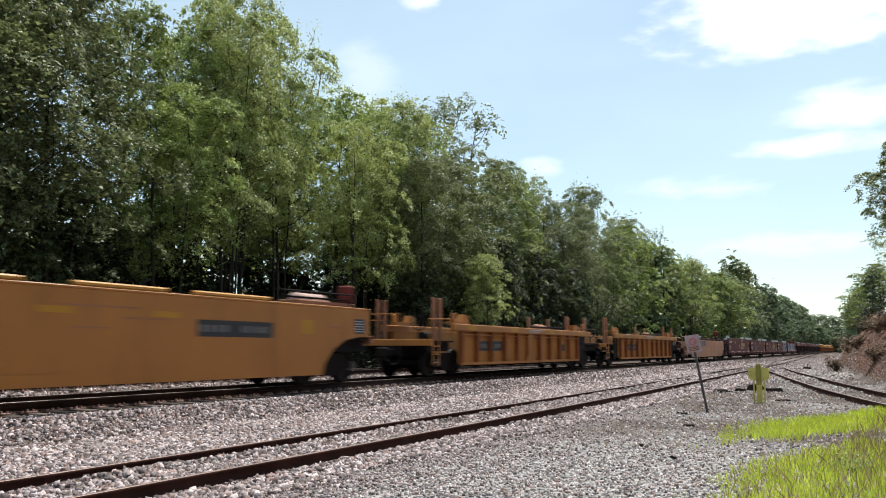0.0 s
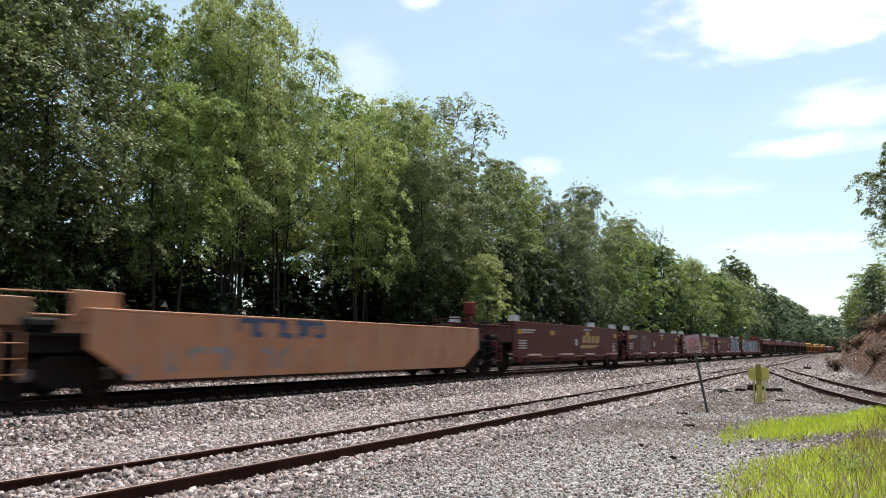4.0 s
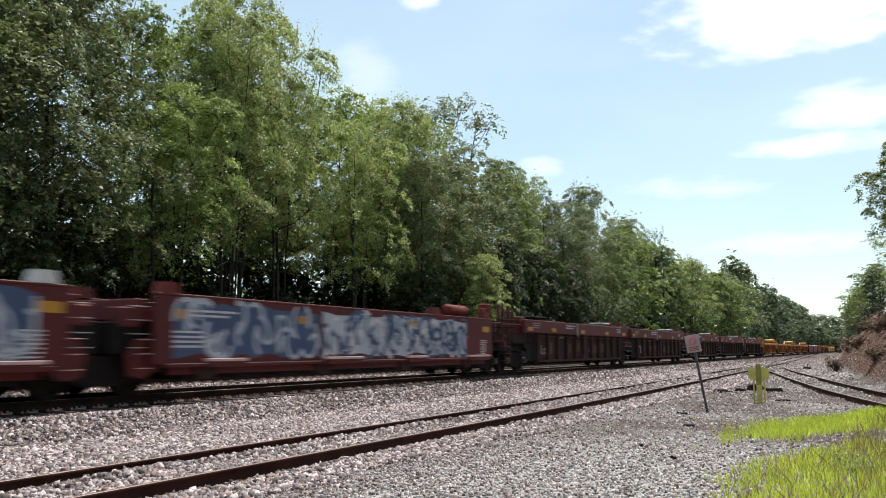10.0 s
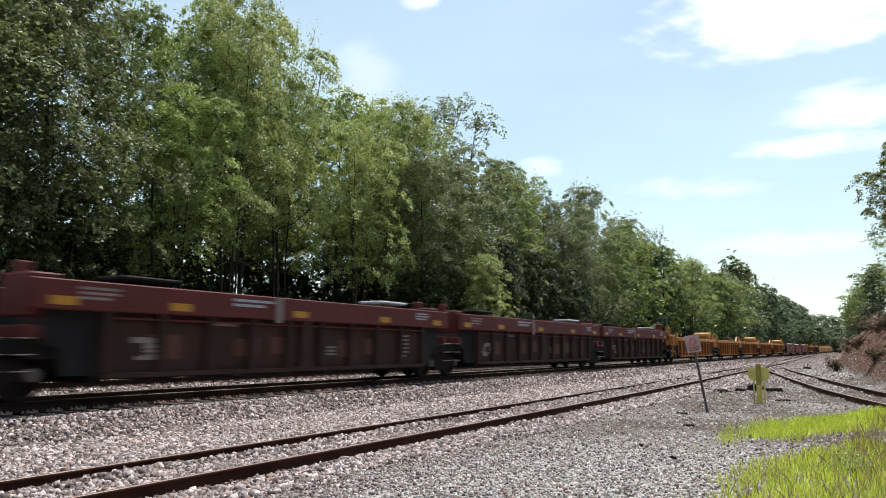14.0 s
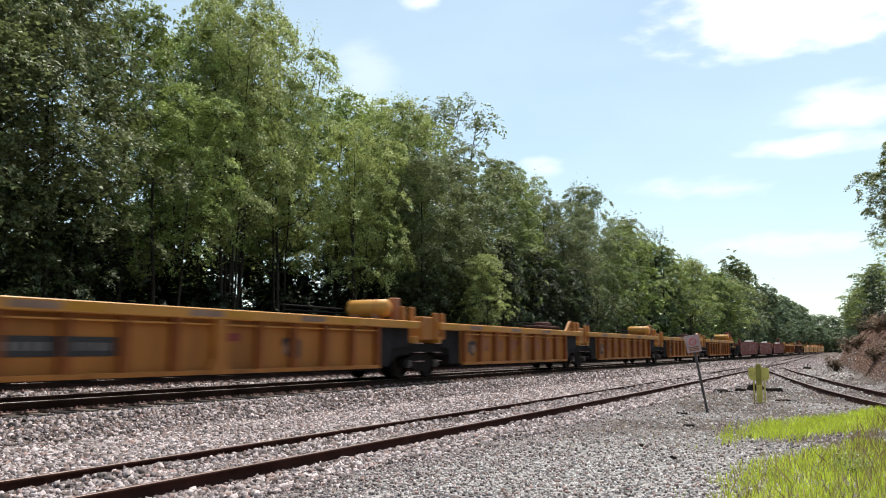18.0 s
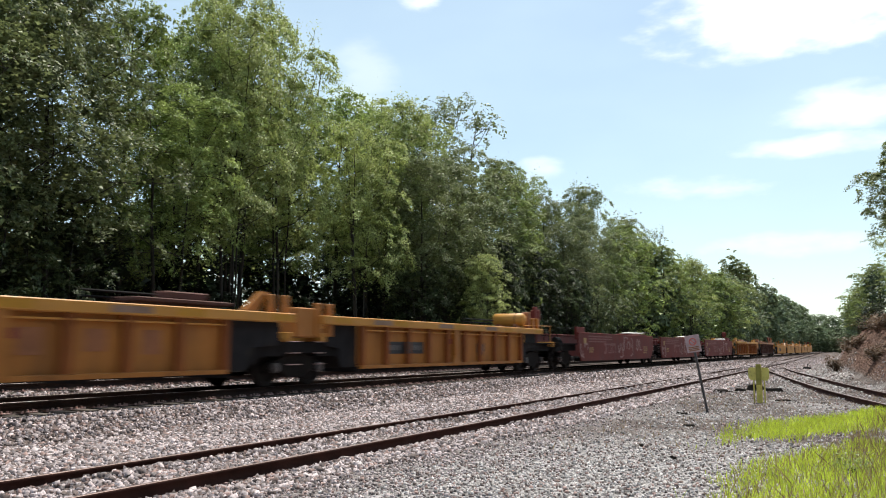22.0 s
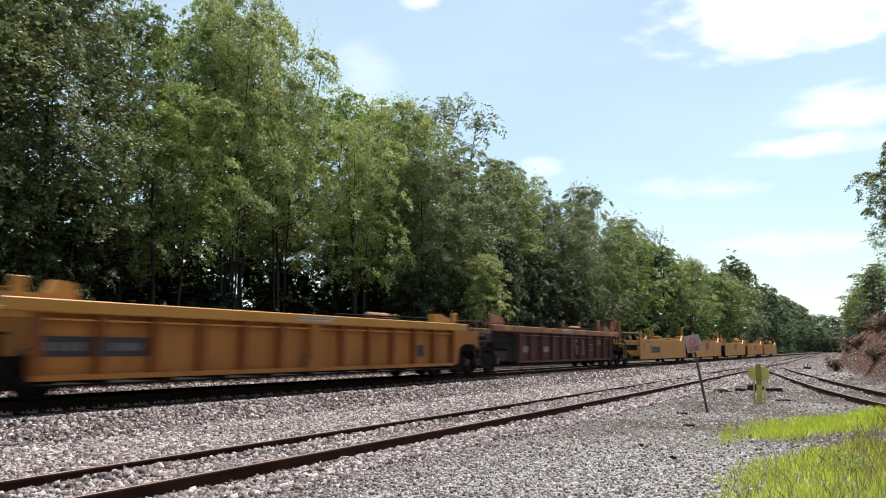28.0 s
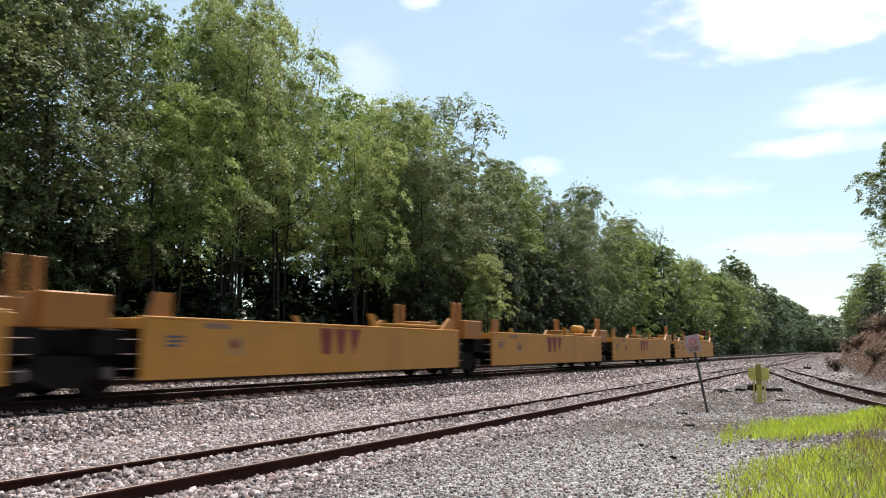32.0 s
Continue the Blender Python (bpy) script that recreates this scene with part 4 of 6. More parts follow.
def graffiti(parent, y0, y1, z0, z1, seed, fill, line, x=W_HALF, strokes=26):
    """Sprayed lettering drawn as plain curving strokes over a filled field."""
    rr = random.Random(seed)
    bm = bmesh.new()
    n = 14
    up = [(y0 + (y1 - y0) * i / n, z1 - rr.uniform(0, 0.14)) for i in range(n + 1)]
    lo = [(y0 + (y1 - y0) * i / n, z0 + rr.uniform(0, 0.14)) for i in range(n + 1)]
    if fill:
        prism(bm, up + lo[::-1], x, x + 0.004)
    else:
        bm.faces.ensure_lookup_table()
    g = part("graffiti", bm, fill or line, parent, "sprayed graffiti in faded colours") if fill else None
    bm = bmesh.new()
    for s in range(strokes):
        cy = y0 + (y1 - y0) * (s + rr.random()) / strokes
        cz = rr.uniform(z0 + 0.25, z1 - 0.25)
        amp, ph = rr.uniform(0.18, 0.42), rr.uniform(0, 6.28)
        span = rr.uniform(1.6, 3.6)
        wdt = rr.uniform(0.035, 0.075)
        pts = []
        for i in range(9):
            a = ph + span * i / 8
            pts.append((min(max(cy + math.cos(a) * amp, y0), y1), min(max(cz + math.sin(a) * amp * 1.25, z0), z1)))
        for (ya, za), (yb, zb) in zip(pts, pts[1:]):
            d = Vector((yb - ya, zb - za))
            if d.length < 1e-4:
                continue
            nrm = Vector((-d.y, d.x)).normalized() * wdt
            dx = 0.006 + 0.0004 * s
            vs = [bm.verts.new((x + dx, ya + nrm.x, za + nrm.y)), bm.verts.new((x + dx, yb + nrm.x, zb + nrm.y)), bm.verts.new((x + dx, yb - nrm.x, zb - nrm.y)), bm.verts.new((x + dx, ya - nrm.x, za - nrm.y))]
            bm.faces.new(vs)
    tagged(part("outline" if g else "graffiti", bm, line, g or parent), kind="stuff")


def side_post(parent, y, z0, z1, m, x=1.22, w=0.2, name="guide_post"):
    bm = bmesh.new()
    box(bm, x - 0.06, x + 0.06, y, y + w, z0, z1, 0.015)
    return part(name, bm, m, parent)


def end_deck(u, y0, y1, m, z=1.16, rails=True, outer=-1, brake=None):
    """Open platform over an outer truck: deck, draught sill, corner steps, handrails, brake gear."""
    bm = bmesh.new()
    box(bm, -0.28, 0.28, y0, y1, 0.72, z, 0.02)
    part("centre_sill", bm, M_BLACK, u)
    # deck and most ladders are black in place of the shade here
    bm = bmesh.new()
    box(bm, -1.35, 1.35, y0 + 0.05, y1, z, z + 0.05)
    part("deck", bm, M_BLACK, u)
    yo = y0 if outer < 0 else y1
    bm = bmesh.new()
    box(bm, -1.45, 1.45, yo - 0.06, yo + 0.06, z - 0.12, z + 0.1, 0.015)
    part("end_beam", bm, m, u)
    yl = yo + 0.12 if outer < 0 else yo - 0.54
    for sx in (1.42, -1.42):
        ladder(u, sx, yl, 0.42, z + 0.05, M_BLACK if sx < 0 or outer > 0 else m, 3)
    if rails:
        ya, yb = y0 + 0.1, y1 - 0.1
        for sx in (1.3, -1.3):
            handrail(u, [(sx, ya, z), (sx, ya, z + 0.75), (sx, yb, z + 0.8), (sx, yb, z + 0.1)], m)
        yo2 = yo + 0.05 * (1 if outer < 0 else -1)
        handrail(u, [(-1.3, yo2, z), (-1.3, yo2, z + 0.95), (0.2, yo2, z + 0.95), (0.2, yo2, z)], m)
    bm = bmesh.new()
    yy = (y0 + y1) / 2
    tube(bm, [(0.75, yy - 0.3, z + 0.2), (0.75, yy + 0.3, z + 0.2)], 0.15, 10)
    box(bm, 0.5, 1.0, yy - 0.1, yy + 0.15, z + 0.03, z + 0.15)
    part("brake_cylinder", bm, M_BLACK, u, smooth=False)
    bm = bmesh.new()
    for k in range(16):
        a, b = 6.2832 * k / 16, 6.2832 * (k + 1) / 16
        tube(bm, [(0.95 + 0.24 * math.cos(a), yo, z + 0.62 + 0.24 * math.sin(a)), (0.95 + 0.24 * math.cos(b), yo, z + 0.62 + 0.24 * math.sin(b))], 0.014, 4)
    tube(bm, [(0.95, yo, z), (0.95, yo, z + 0.86)], 0.02, 5)
    tube(bm, [(0.71, yo, z + 0.62), (1.19, yo, z + 0.62)], 0.012, 4)
    part("brake_wheel", bm, M_BLACK, u)
    coupler(u, yo, outer)
    # black plates added to stand in for the shade under the deck
    for sx in (1, -1):
        bm = bmesh.new()
        x0, x1 = sorted((sx * 1.16, sx * 1.12))
        box(bm, x0, x1, y0 + 0.15, y1, 0.86, z)
        part("underdeck_shade_plate", bm, M_BLACK, u)
    if outer > 0 and brake is not False:
        bm = bmesh.new()
        box(bm, 0.55, 0.7, yo - 0.2, yo - 0.05, z, z + 1.45, 0.015)
        box(bm, 0.42, 0.82, yo - 0.26, yo + 0.02, z + 1.05, z + 1.55, 0.04)
        part("brake_stand", bm, brake or M_OXIDE, u, "dark red hand brake stand")


def artic_end(u, y, sign, m, z=1.0):
    """Inner end above a shared truck: sloped end plate, cross beam and articulation block."""
    bm = bmesh.new()
    prism(bm, [(y, 0.75), (y, z + 0.2), (y - sign * 0.9, z + 0.2), (y - sign * 1.5, 0.4), (y - sign * 1.4, 0.4), (y - sign * 0.8, 0.75)], -1.2, 1.2)
    part("end_bulkhead", bm, M_BLACK, u)
    bm = bmesh.new()
    box(bm, -0.25, 0.25, min(y, y + sign * 0.9), max(y, y + sign * 0.9), 0.74, 1.0, 0.03)
    part("articulation_block", bm, M_TRUCK, u)
    bm = bmesh.new()
    box(bm, -1.42, 1.42, y - 0.09, y + 0.09, z + 0.12, z + 0.34, 0.015)
    part("end_beam", bm, m, u)
    # black box added to fill the deeply shaded gap between units
    bm = bmesh.new()
    ya, yb = sorted((y, y + sign * 0.85))
    box(bm, -1.2, 1.2, ya, yb, 0.82, z + 0.1, 0.02)
    part("gap_shade_fill", bm, M_BLACK, u)
    for k in range(3):
        zz = 0.55 + k * 0.28
        handrail(u, [(1.38, y - 0.05, zz), (1.46, y - 0.05, zz), (1.46, y + 0.35 * sign, zz), (1.38, y + 0.35 * sign, zz)], M_SPIKE, 0.012, "grab_iron")


def well_floor(u, y0, y1, m, solid=False, zb=0.3):
    n = int((y1 - y0) / 1.55)
    for i in range(n + 1):
        yy = y0 + (y1 - y0) * i / n
        bm = bmesh.new()
        box(bm, -1.38, 1.38, yy - 0.12, yy + 0.12, zb, zb + 0.14)
        part("cross_bearer", bm, M_BLACK, u)
    if solid:
        bm = bmesh.new()
        box(bm, -1.38, 1.38, y0, y1, zb - 0.03, zb - 0.004)
        part("floor_plate", bm, M_BLACK, u)


def rib_sides(u, L, top, chord, bottom, a, b, mc, mp, pitch=1.32, mr=None):
    """Both sides of a ribbed well: deep top chord over the whole length, recessed panel with ribs, bottom sill."""
    for sx in (1, -1):
        X = W_HALF * sx
        bm = bmesh.new()
        xi = X - sx * 0.17
        box(bm, min(X, xi), max(X, xi), 0, L, top - chord, top, 0.02)
        part("top_chord", bm, mc, u)
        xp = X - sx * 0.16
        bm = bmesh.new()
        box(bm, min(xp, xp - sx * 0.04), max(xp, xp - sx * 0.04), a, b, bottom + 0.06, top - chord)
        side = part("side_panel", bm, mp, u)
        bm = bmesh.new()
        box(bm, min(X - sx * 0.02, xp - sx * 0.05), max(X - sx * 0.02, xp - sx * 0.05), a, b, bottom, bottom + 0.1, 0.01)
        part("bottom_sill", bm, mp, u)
        bm = bmesh.new()
        s0, s1 = sorted((X - sx * 0.07, xp))
        box(bm, s0, s1, a + 0.05, b - 0.05, top - chord - 0.13, top - chord - 0.095)
        part("upper_ledge", bm, mc, side)
        bm = bmesh.new()
        s0, s1 = sorted((X - sx * 0.008, xp))
        m0 = (a + b) / 2
        prism(bm, [(m0 - 0.34, bottom), (m0 - 0.3, bottom + 0.14), (m0 - 0.17, bottom + 0.34), (m0 - 0.17, top - chord), (m0 + 0.17, top - chord), (m0 + 0.17, bottom + 0.34), (m0 + 0.3, bottom + 0.14), (m0 + 0.34, bottom)], s0, s1)
        part("middle_rib", bm, mp, side)
        n = int(round((b - a) / pitch))
        me = None
        for i in range(n + 1):
            yy = a + 0.08 + (b - a - 0.16) * i / n
            if me is None:
                bm = bmesh.new()
                s0, s1 = sorted((X - sx * 0.015, xp))
                prism(bm, [(-0.075, bottom + 0.1), (0.075, bottom + 0.1), (0.075, top - chord), (-0.075, top - chord)], s0, s1)
                me = mesh_of("rib", bm, mr or mp)
            shared("rib", me, side, (0, yy, 0))
        # dark end shrouds between chord and truck
        for c0, c1 in ((0.35, a), (b, L - 0.35)):
            if c1 - c0 > 0.6:
                bm = bmesh.new()
                xs = X - sx * 0.22
                if c1 == a:
                    pts = [(c0, 1.02), (c0, top - chord), (c1, top - chord), (c1, bottom + 0.06), (c1 - 0.75, bottom + 0.06), (c1 - 0.85, 0.95)]
                else:
                    pts = [(c0, bottom + 0.06), (c0, top - chord), (c1, top - chord), (c1, 1.02), (c0 + 0.85, 0.95), (c0 + 0.75, bottom + 0.06)]
                prism(bm, pts, min(xs, xs - sx * 0.03), max(xs, xs - sx * 0.03))
                part("end_shroud", bm, M_SHROUD, u)


def flat_sides(u, L, top, bottom, m, lead=0.0, trail=0.0, arch=False, fold=0.16):
    """Both sides of a smooth-sided well: flat plate with rolled top lip and a folded lower edge."""
    for sx in (1, -1):
        X = W_HALF * sx
        pts = [(lead, bottom), (0.0, bottom + 0.62 if lead else bottom), (0.0, top), (L, top), (L, bottom + 0.62 if trail else bottom), (L - trail, bottom)]
        if arch:
            pts[4:] = [(L, bottom + 1.0), (L - 0.5, bottom + 1.0), (L - 1.15, bottom + 0.9), (L - 1.7, bottom + 0.66), (L - trail + 0.12, bottom + 0.3), (L - trail, bottom)]
        bm = bmesh.new()
        prism(bm, pts, min(X, X - sx * 0.06), max(X, X - sx * 0.06))
        side = part("side_panel", bm, m, u)
        bm = bmesh.new()
        x0, x1 = sorted((X + sx * 0.012, X - sx * 0.14))
        box(bm, x0, x1, 0.02, L - 0.02, top, top + 0.06, 0.015)
        part("top_lip", bm, m, u)
        bm = bmesh.new()
        x0, x1 = sorted((X + sx * 0.018, X))
        box(bm, x0, x1, lead + 0.05, L - trail - 0.05, bottom, bottom + fold)
        part("lower_flange", bm, m, side)
    return None


UNITS = []


def unit(label, q0, group="train of well wagons"):
    """A wagon unit; its origin runs on the rails, with the leading end of its side at y = 0."""
    u = tagged(new("well_wagon"), label, "well wagon", group)
    UNITS.append((u, q0 * 1.008 - 6.67))
    return u
def single_rib(q0, q1, a, b, label, mc, mp, top=1.80, posts=(True, True), solid=True):
    u = unit(label, q0)
    L = (q1 - q0) * 1.008
    rib_sides(u, L, top, 0.24, 0.37, a, L - b, mc, mp, mr=M_YELLOW_RIB if mp is M_YELLOW else None)
    well_floor(u, a, L - b, mp, solid)
    end_deck(u, -1.6, a - 0.4, mc if posts[0] else mp, outer=-1)
    end_deck(u, L - b + 0.4, L + 1.6, M_RUST_PANEL, outer=1, brake=False if mp is M_YELLOW else None)
    truck(u, 0.25)
    truck(u, L - 0.25)
    for yy in (0.3, L - 0.6):
        for x in (1.2, -1.2):
            side_post(u, yy, top, top + 0.38, mc, x, 0.24)
    for x in (1.1, -1.1):
        for yy in (-0.9, -0.45) if posts[0] else ():
            side_post(u, yy, 1.2, 2.65, M_RUST_CHORD, x, 0.12)
        for yy in (L - 2.4, L + 0.35) if posts[1] else ():
            side_post(u, yy, 1.75, 2.5, M_RUST_CHORD, x * 0.9, 0.3)
        bm = bmesh.new()
        prism(bm, [(L - 2.0, top), (L - 0.9, top), (L - 0.9, top + 0.1), (L - 1.45, top + 0.3), (L - 2.0, top + 0.3)], x - 0.1, x + 0.15)
        part("corner_casting", bm, mc, u)
        bm = bmesh.new()
        prism(bm, [(0.2, top), (1.6, top), (1.5, top + 0.32), (1.15, top + 0.36), (1.0, top + 0.1), (0.2, top + 0.1)], x - 0.1, x + 0.15)
        part("corner_casting", bm, mc, u)
    reservoir(u, 0.15, L - 4.4, top + 0.12, 0.17, 1.2, M_RUST_CHORD)
    for k in range(2):
        handrail(u, [(0.5, L * 0.62, top + 0.05 + 0.08 * k), (0.5, L - 0.3, top + 0.12 + 0.08 * k)], M_BLACK, 0.03, "brake_pipe")
    for i, f in enumerate((0.06, 0.32, 0.6, 0.88)):
        patch(u, L * f, L * f + 0.75, top - 0.19, top - 0.05, M_REFLECT, name="reflector_strip")
    bars(u, L * 0.45, top - 0.06, 2, 1.6, 0.07, 0.04, M_PALEGREY)
    return u, L


def artic_rib(q0, q1, a, b, label, mc, mp, first, last, top, chord, tank, seed):
    u = unit(label, q0)
    L = (q1 - q0) * 1.008
    rib_sides(u, L, top, chord, 0.38, a, L - b, mc, mp, mr=M_YELLOW_RIB if mp is M_YELLOW else None)
    well_floor(u, a, L - b, mp)
    if first:
        end_deck(u, -2.0, a - 0.5, mc, outer=-1)
        truck(u, -0.1)
    else:
        artic_end(u, 0.1, -1, mc)
        truck(u, -0.6)
    if last:
        end_deck(u, L - b + 0.5, L + 1.5, mc, outer=1)
        truck(u, L - 0.2)
    else:
        artic_end(u, L - 0.1, 1, mc)
    return u, L


# yellow smooth-sided single wagon
u = unit("tall smooth-sided faded yellow well wagon with rusty end reservoir", 6.4)
L = 19.6
flat_sides(u, L, 2.0, 0.27, M_YELLOW_DEEP, 1.6, 2.2, arch=True, fold=0.22)
well_floor(u, 2.0, L - 2.4, M_YELLOW_DEEP, False, 0.32)
for yy, ln in ((1.0, 2.0), (4.0, 2.2), (6.9, 2.0), (9.96, 2.15), (12.9, 2.4)):
    for sx in (1, -1):
        bm = bmesh.new()
        x0, x1 = sorted((sx * 1.50, sx * 1.36))
        box(bm, x0, x1, yy, yy + ln, 2.06, 2.16, 0.03)
        part("top_pad", bm, M_YELLOW_PALE, u)
end_deck(u, -1.5, 1.4, M_YELLOW_DEEP, outer=-1, z=1.2)
end_deck(u, L - 2.1, L + 0.2, M_RUST_CHORD, outer=1, z=1.2)
truck(u, 0.4)
truck(u, L - 1.2)
reservoir(u, 0.8, L - 2.6, 2.18, 0.22, 1.3, M_SPIKE, "rusty brown air reservoir")
bm = bmesh.new()
box(bm, 0.6, 1.2, L - 2.9, L - 1.5, 2.06, 2.2, 0.02)
box(bm, 0.7, 1.1, L - 1.5, L - 0.2, 2.1, 2.2, 0.02)
part("reservoir_bracket", bm, M_RUST_CHORD, u)
for k in range(2):
    handrail(u, [(1.1, L - 3.4, 2.25 + 0.16 * k), (1.1, L - 0.4, 2.28 + 0.16 * k), (1.1, L - 0.3, 1.4)], M_BLACK, 0.03, "brake_pipe")
number_panel(u, 12.95, 15.4, 1.22, 1.52)
patch(u, 18.86, 19.34, 1.35, 1.75, M_PLATE, name="data_panel")
bars(u, 18.9, 1.7, 5, 0.4, 0.07, 0.03, M_PALEGREY)
patch(u, 16.5, 17.0, 1.3, 1.66, M_REFLECT, name="emblem_block", label="deep yellow square emblem")
bars(u, 17.6, 1.52, 1, 0.8, 0.07, 0.05, M_RUST_CHORD)
for f in (0.1, 0.35, 0.47, 0.6):
    patch(u, L * f, L * f + 0.7, 1.56, 1.68, M_REFLECT, name="reflector_strip")
for y0, y1, z in ((9.6, 11.4, 1.7), (9.9, 10.7, 1.3), (11.0, 12.2, 1.5), (4.0, 6.2, 1.6)):
    patch(u, y0, y1, z, z + 0.03, M_RUST_CHORD, name="scrape_mark", label="rusty scrape in the paint", lift=0.003)

# two ribbed yellow single wagons
u, L = single_rib(31.2, 46.3, 0.55, 1.9, "ribbed faded yellow well wagon with square edged top rails", M_YELLOW_DEEP, M_YELLOW)
number_panel(u, 1.99, 4.31, 0.9, 1.2, x=1.345, rib=3.15)
patch(u, L - 4.1, L - 3.6, 0.85, 1.15, M_PLATE, 1.345, "data_panel")
u, L = single_rib(50.7, 66.8, 1.2, 2.0, "ribbed faded yellow well wagon with square edged top rails", M_YELLOW_DEEP, M_YELLOW, solid=False)
number_panel(u, 2.67, 5.04, 0.9, 1.2, x=1.345, rib=3.85)
patch(u, L - 4.6, L - 4.1, 0.85, 1.15, M_PLATE, 1.345, "data_panel")

# bleached smooth wagon
u = unit("sun-bleached orange smooth-sided well wagon with faded graffiti", 71.3)
L = 16.6
flat_sides(u, L, 1.62, 0.32, M_PEACH, 1.1, 1.2)
well_floor(u, 1.4, L - 1.4, M_PEACH, True, 0.34)
end_deck(u, -1.8, 0.9, M_PEACH, outer=-1)
end_deck(u, L - 0.9, L + 1.2, M_BLACK, outer=1)
truck(u, -0.1)
truck(u, L + 0.0)
for x in (1.3, -1.3):
    side_post(u, -0.2, 1.4, 2.0, M_PEACH, x, 1.0)
graffiti(u, 4.0, 7.2, 1.25, 1.58, 5, None, M_BLUEGREY, strokes=14)
graffiti(u, 0.9, 7.0, 0.4, 0.9, 6, None, M_DIM, strokes=14)

# maroon five-unit set
B_SPANS = [(91.0, 105.8), (107.8, 121.7), (123.3, 137.6), (139.0, 153.0), (154.9, 171.0)]
for i, (q0, q1) in enumerate(B_SPANS):
    tag = ["dark maroon well wagon with gold emblem and white corner caps", "dark maroon well wagon with blue graffiti and white corner caps",
           "dark maroon well wagon with gold emblem and white corner caps", "dark maroon well wagon half covered by blue and silver graffiti",
           "maroon well wagon covered end to end by silver graffiti"][i]
    u = unit(tag, q0)
    L = (q1 - q0) * 1.008
    top = 2.0
    flat_sides(u, L, top, 0.62, M_MAROON, fold=0.03)
    for sx in (1, -1):
        bm = bmesh.new()
        x0, x1 = sorted((sx * 1.56, sx * 1.3))
        box(bm, x0, x1, 0.3, L - 0.3, 0.56, 0.62)
        part("side_ledge", bm, M_MAROON, u)
        # thin pale strip that draws the ledge's sunlit top as colour
        bm = bmesh.new()
        x0, x1 = sorted((sx * 1.562, sx * 1.50))
        box(bm, x0, x1, 0.35, L - 0.35, 0.62, 0.632)
        part("ledge_edge", bm, M_PALE_PINK, u, "pale pink ledge edge, sunlit top put into the colour")
        bm = bmesh.new()
        x0, x1 = sorted((sx * 1.42, sx * 1.36))
        box(bm, x0, x1, 0.5, L - 0.5, 0.4, 0.57)
        part("lower_sill", bm, M_MAROON, u)
        for k in range(4):
            yy = 1.4 + k * (L - 3.6) / 3
            bm = bmesh.new()
            x0, x1 = sorted((sx * 1.66, sx * 1.3))
            box(bm, x0, x1, yy, yy + 1.7 if k % 2 else yy + 1.2, 0.665, 0.73, 0.008)
            part("step_plate", bm, M_PALE_PINK, u, "pale pink step plate")
            bm = bmesh.new()
            x0, x1 = sorted((sx * 1.64, sx * 1.44))
            box(bm, x0, x1, yy + 0.02, yy + 1.68 if k % 2 else yy + 1.18, 0.54, 0.665, 0.008)
            part("step_box", bm, M_MAROON, u)
            bm = bmesh.new()
            prism(bm, [(yy - 0.25, 0.56), (yy + 0.45, 0.56), (yy + 0.3, 0.3), (yy - 0.1, 0.3)], *sorted((sx * 1.5, sx * 1.2)))
            part("side_bracket", bm, M_BROWN_PANEL, u)
    well_floor(u, 1.0, L - 1.0, M_MAROON)
    if i == 0:
        end_deck(u, -1.6, 0.6, M_MAROON, outer=-1)
        truck(u, -0.3)
    else:
        artic_end(u, 0.05, -1, M_MAROON, 1.35)
        truck(u, -0.9)
    if i == 4:
        end_deck(u, L - 0.6, L + 1.4, M_MAROON, outer=1)
        truck(u, L + 0.2)
        reservoir(u, 0.9, L - 2.6, 2.3, 0.2, 1.5, M_OXIDE)
        side_post(u, L - 0.6, 2.0, 2.45, M_OXIDE, 1.3, 0.4)
    else:
        artic_end(u, L - 0.05, 1, M_MAROON, 1.35)
    for yy, sg in ((0.0, -1), (L, 1)):
        if (i == 0 and sg < 0) or (i == 4 and sg > 0):
            continue
        for x in (1.25, -1.33):
            bm = bmesh.new()
            pts = [(yy - sg * 0.3, 0.5), (yy, 1.15), (yy + sg * 0.3, 1.1), (yy + sg * 0.5, 0.8), (yy + sg * 0.42, 0.42), (yy + sg * 0.1, 0.34)]
            prism(bm, pts if sg < 0 else pts[::-1], x, x + 0.08)
            part("end_skirt", bm, M_MAROON, u)
        bm = bmesh.new()
        box(bm, -1.3, 1.3, *sorted((yy + sg * 0.03, yy + sg * 0.3)), 1.5, 1.92, 0.02)
        box(bm, 0.85, 1.25, *sorted((yy + sg * 0.1, yy + sg * 0.6)), 1.35, 1.75, 0.03)
        part("end_frame", bm, M_BROWN_CHORD, u)
        for k in range(4):
            handrail(u, [(1.3, yy + sg * 0.05, 0.95 + k * 0.27), (1.38, yy + sg * 0.08, 0.95 + k * 0.27), (1.38, yy + sg * 0.5, 0.95 + k * 0.27)], M_DIM, 0.014, "grab_iron")
    caps = [(1.38, 0.15), (1.38, L - 0.75), (-1.38, L - 2.2), (1.38, L - 4.6), (-1.38, 0.3)]
    for x, yy in caps:
        bm = bmesh.new()
        prism(bm, [(yy, top + 0.05), (yy + 0.5, top + 0.05), (yy + 0.42, top + 0.29), (yy + 0.08, top + 0.29)], x - 0.16, x + 0.12)
        part("corner_cap", bm, M_WHITE if i < 4 else M_OXIDE, u, "white painted cap" if i < 4 else "")
    handrail(u, [(-1.2, L - 4.0, top + 0.02), (-1.2, L - 3.9, top + 0.25), (-1.2, L - 0.4, top + 0.25)], M_BLACK, 0.03)
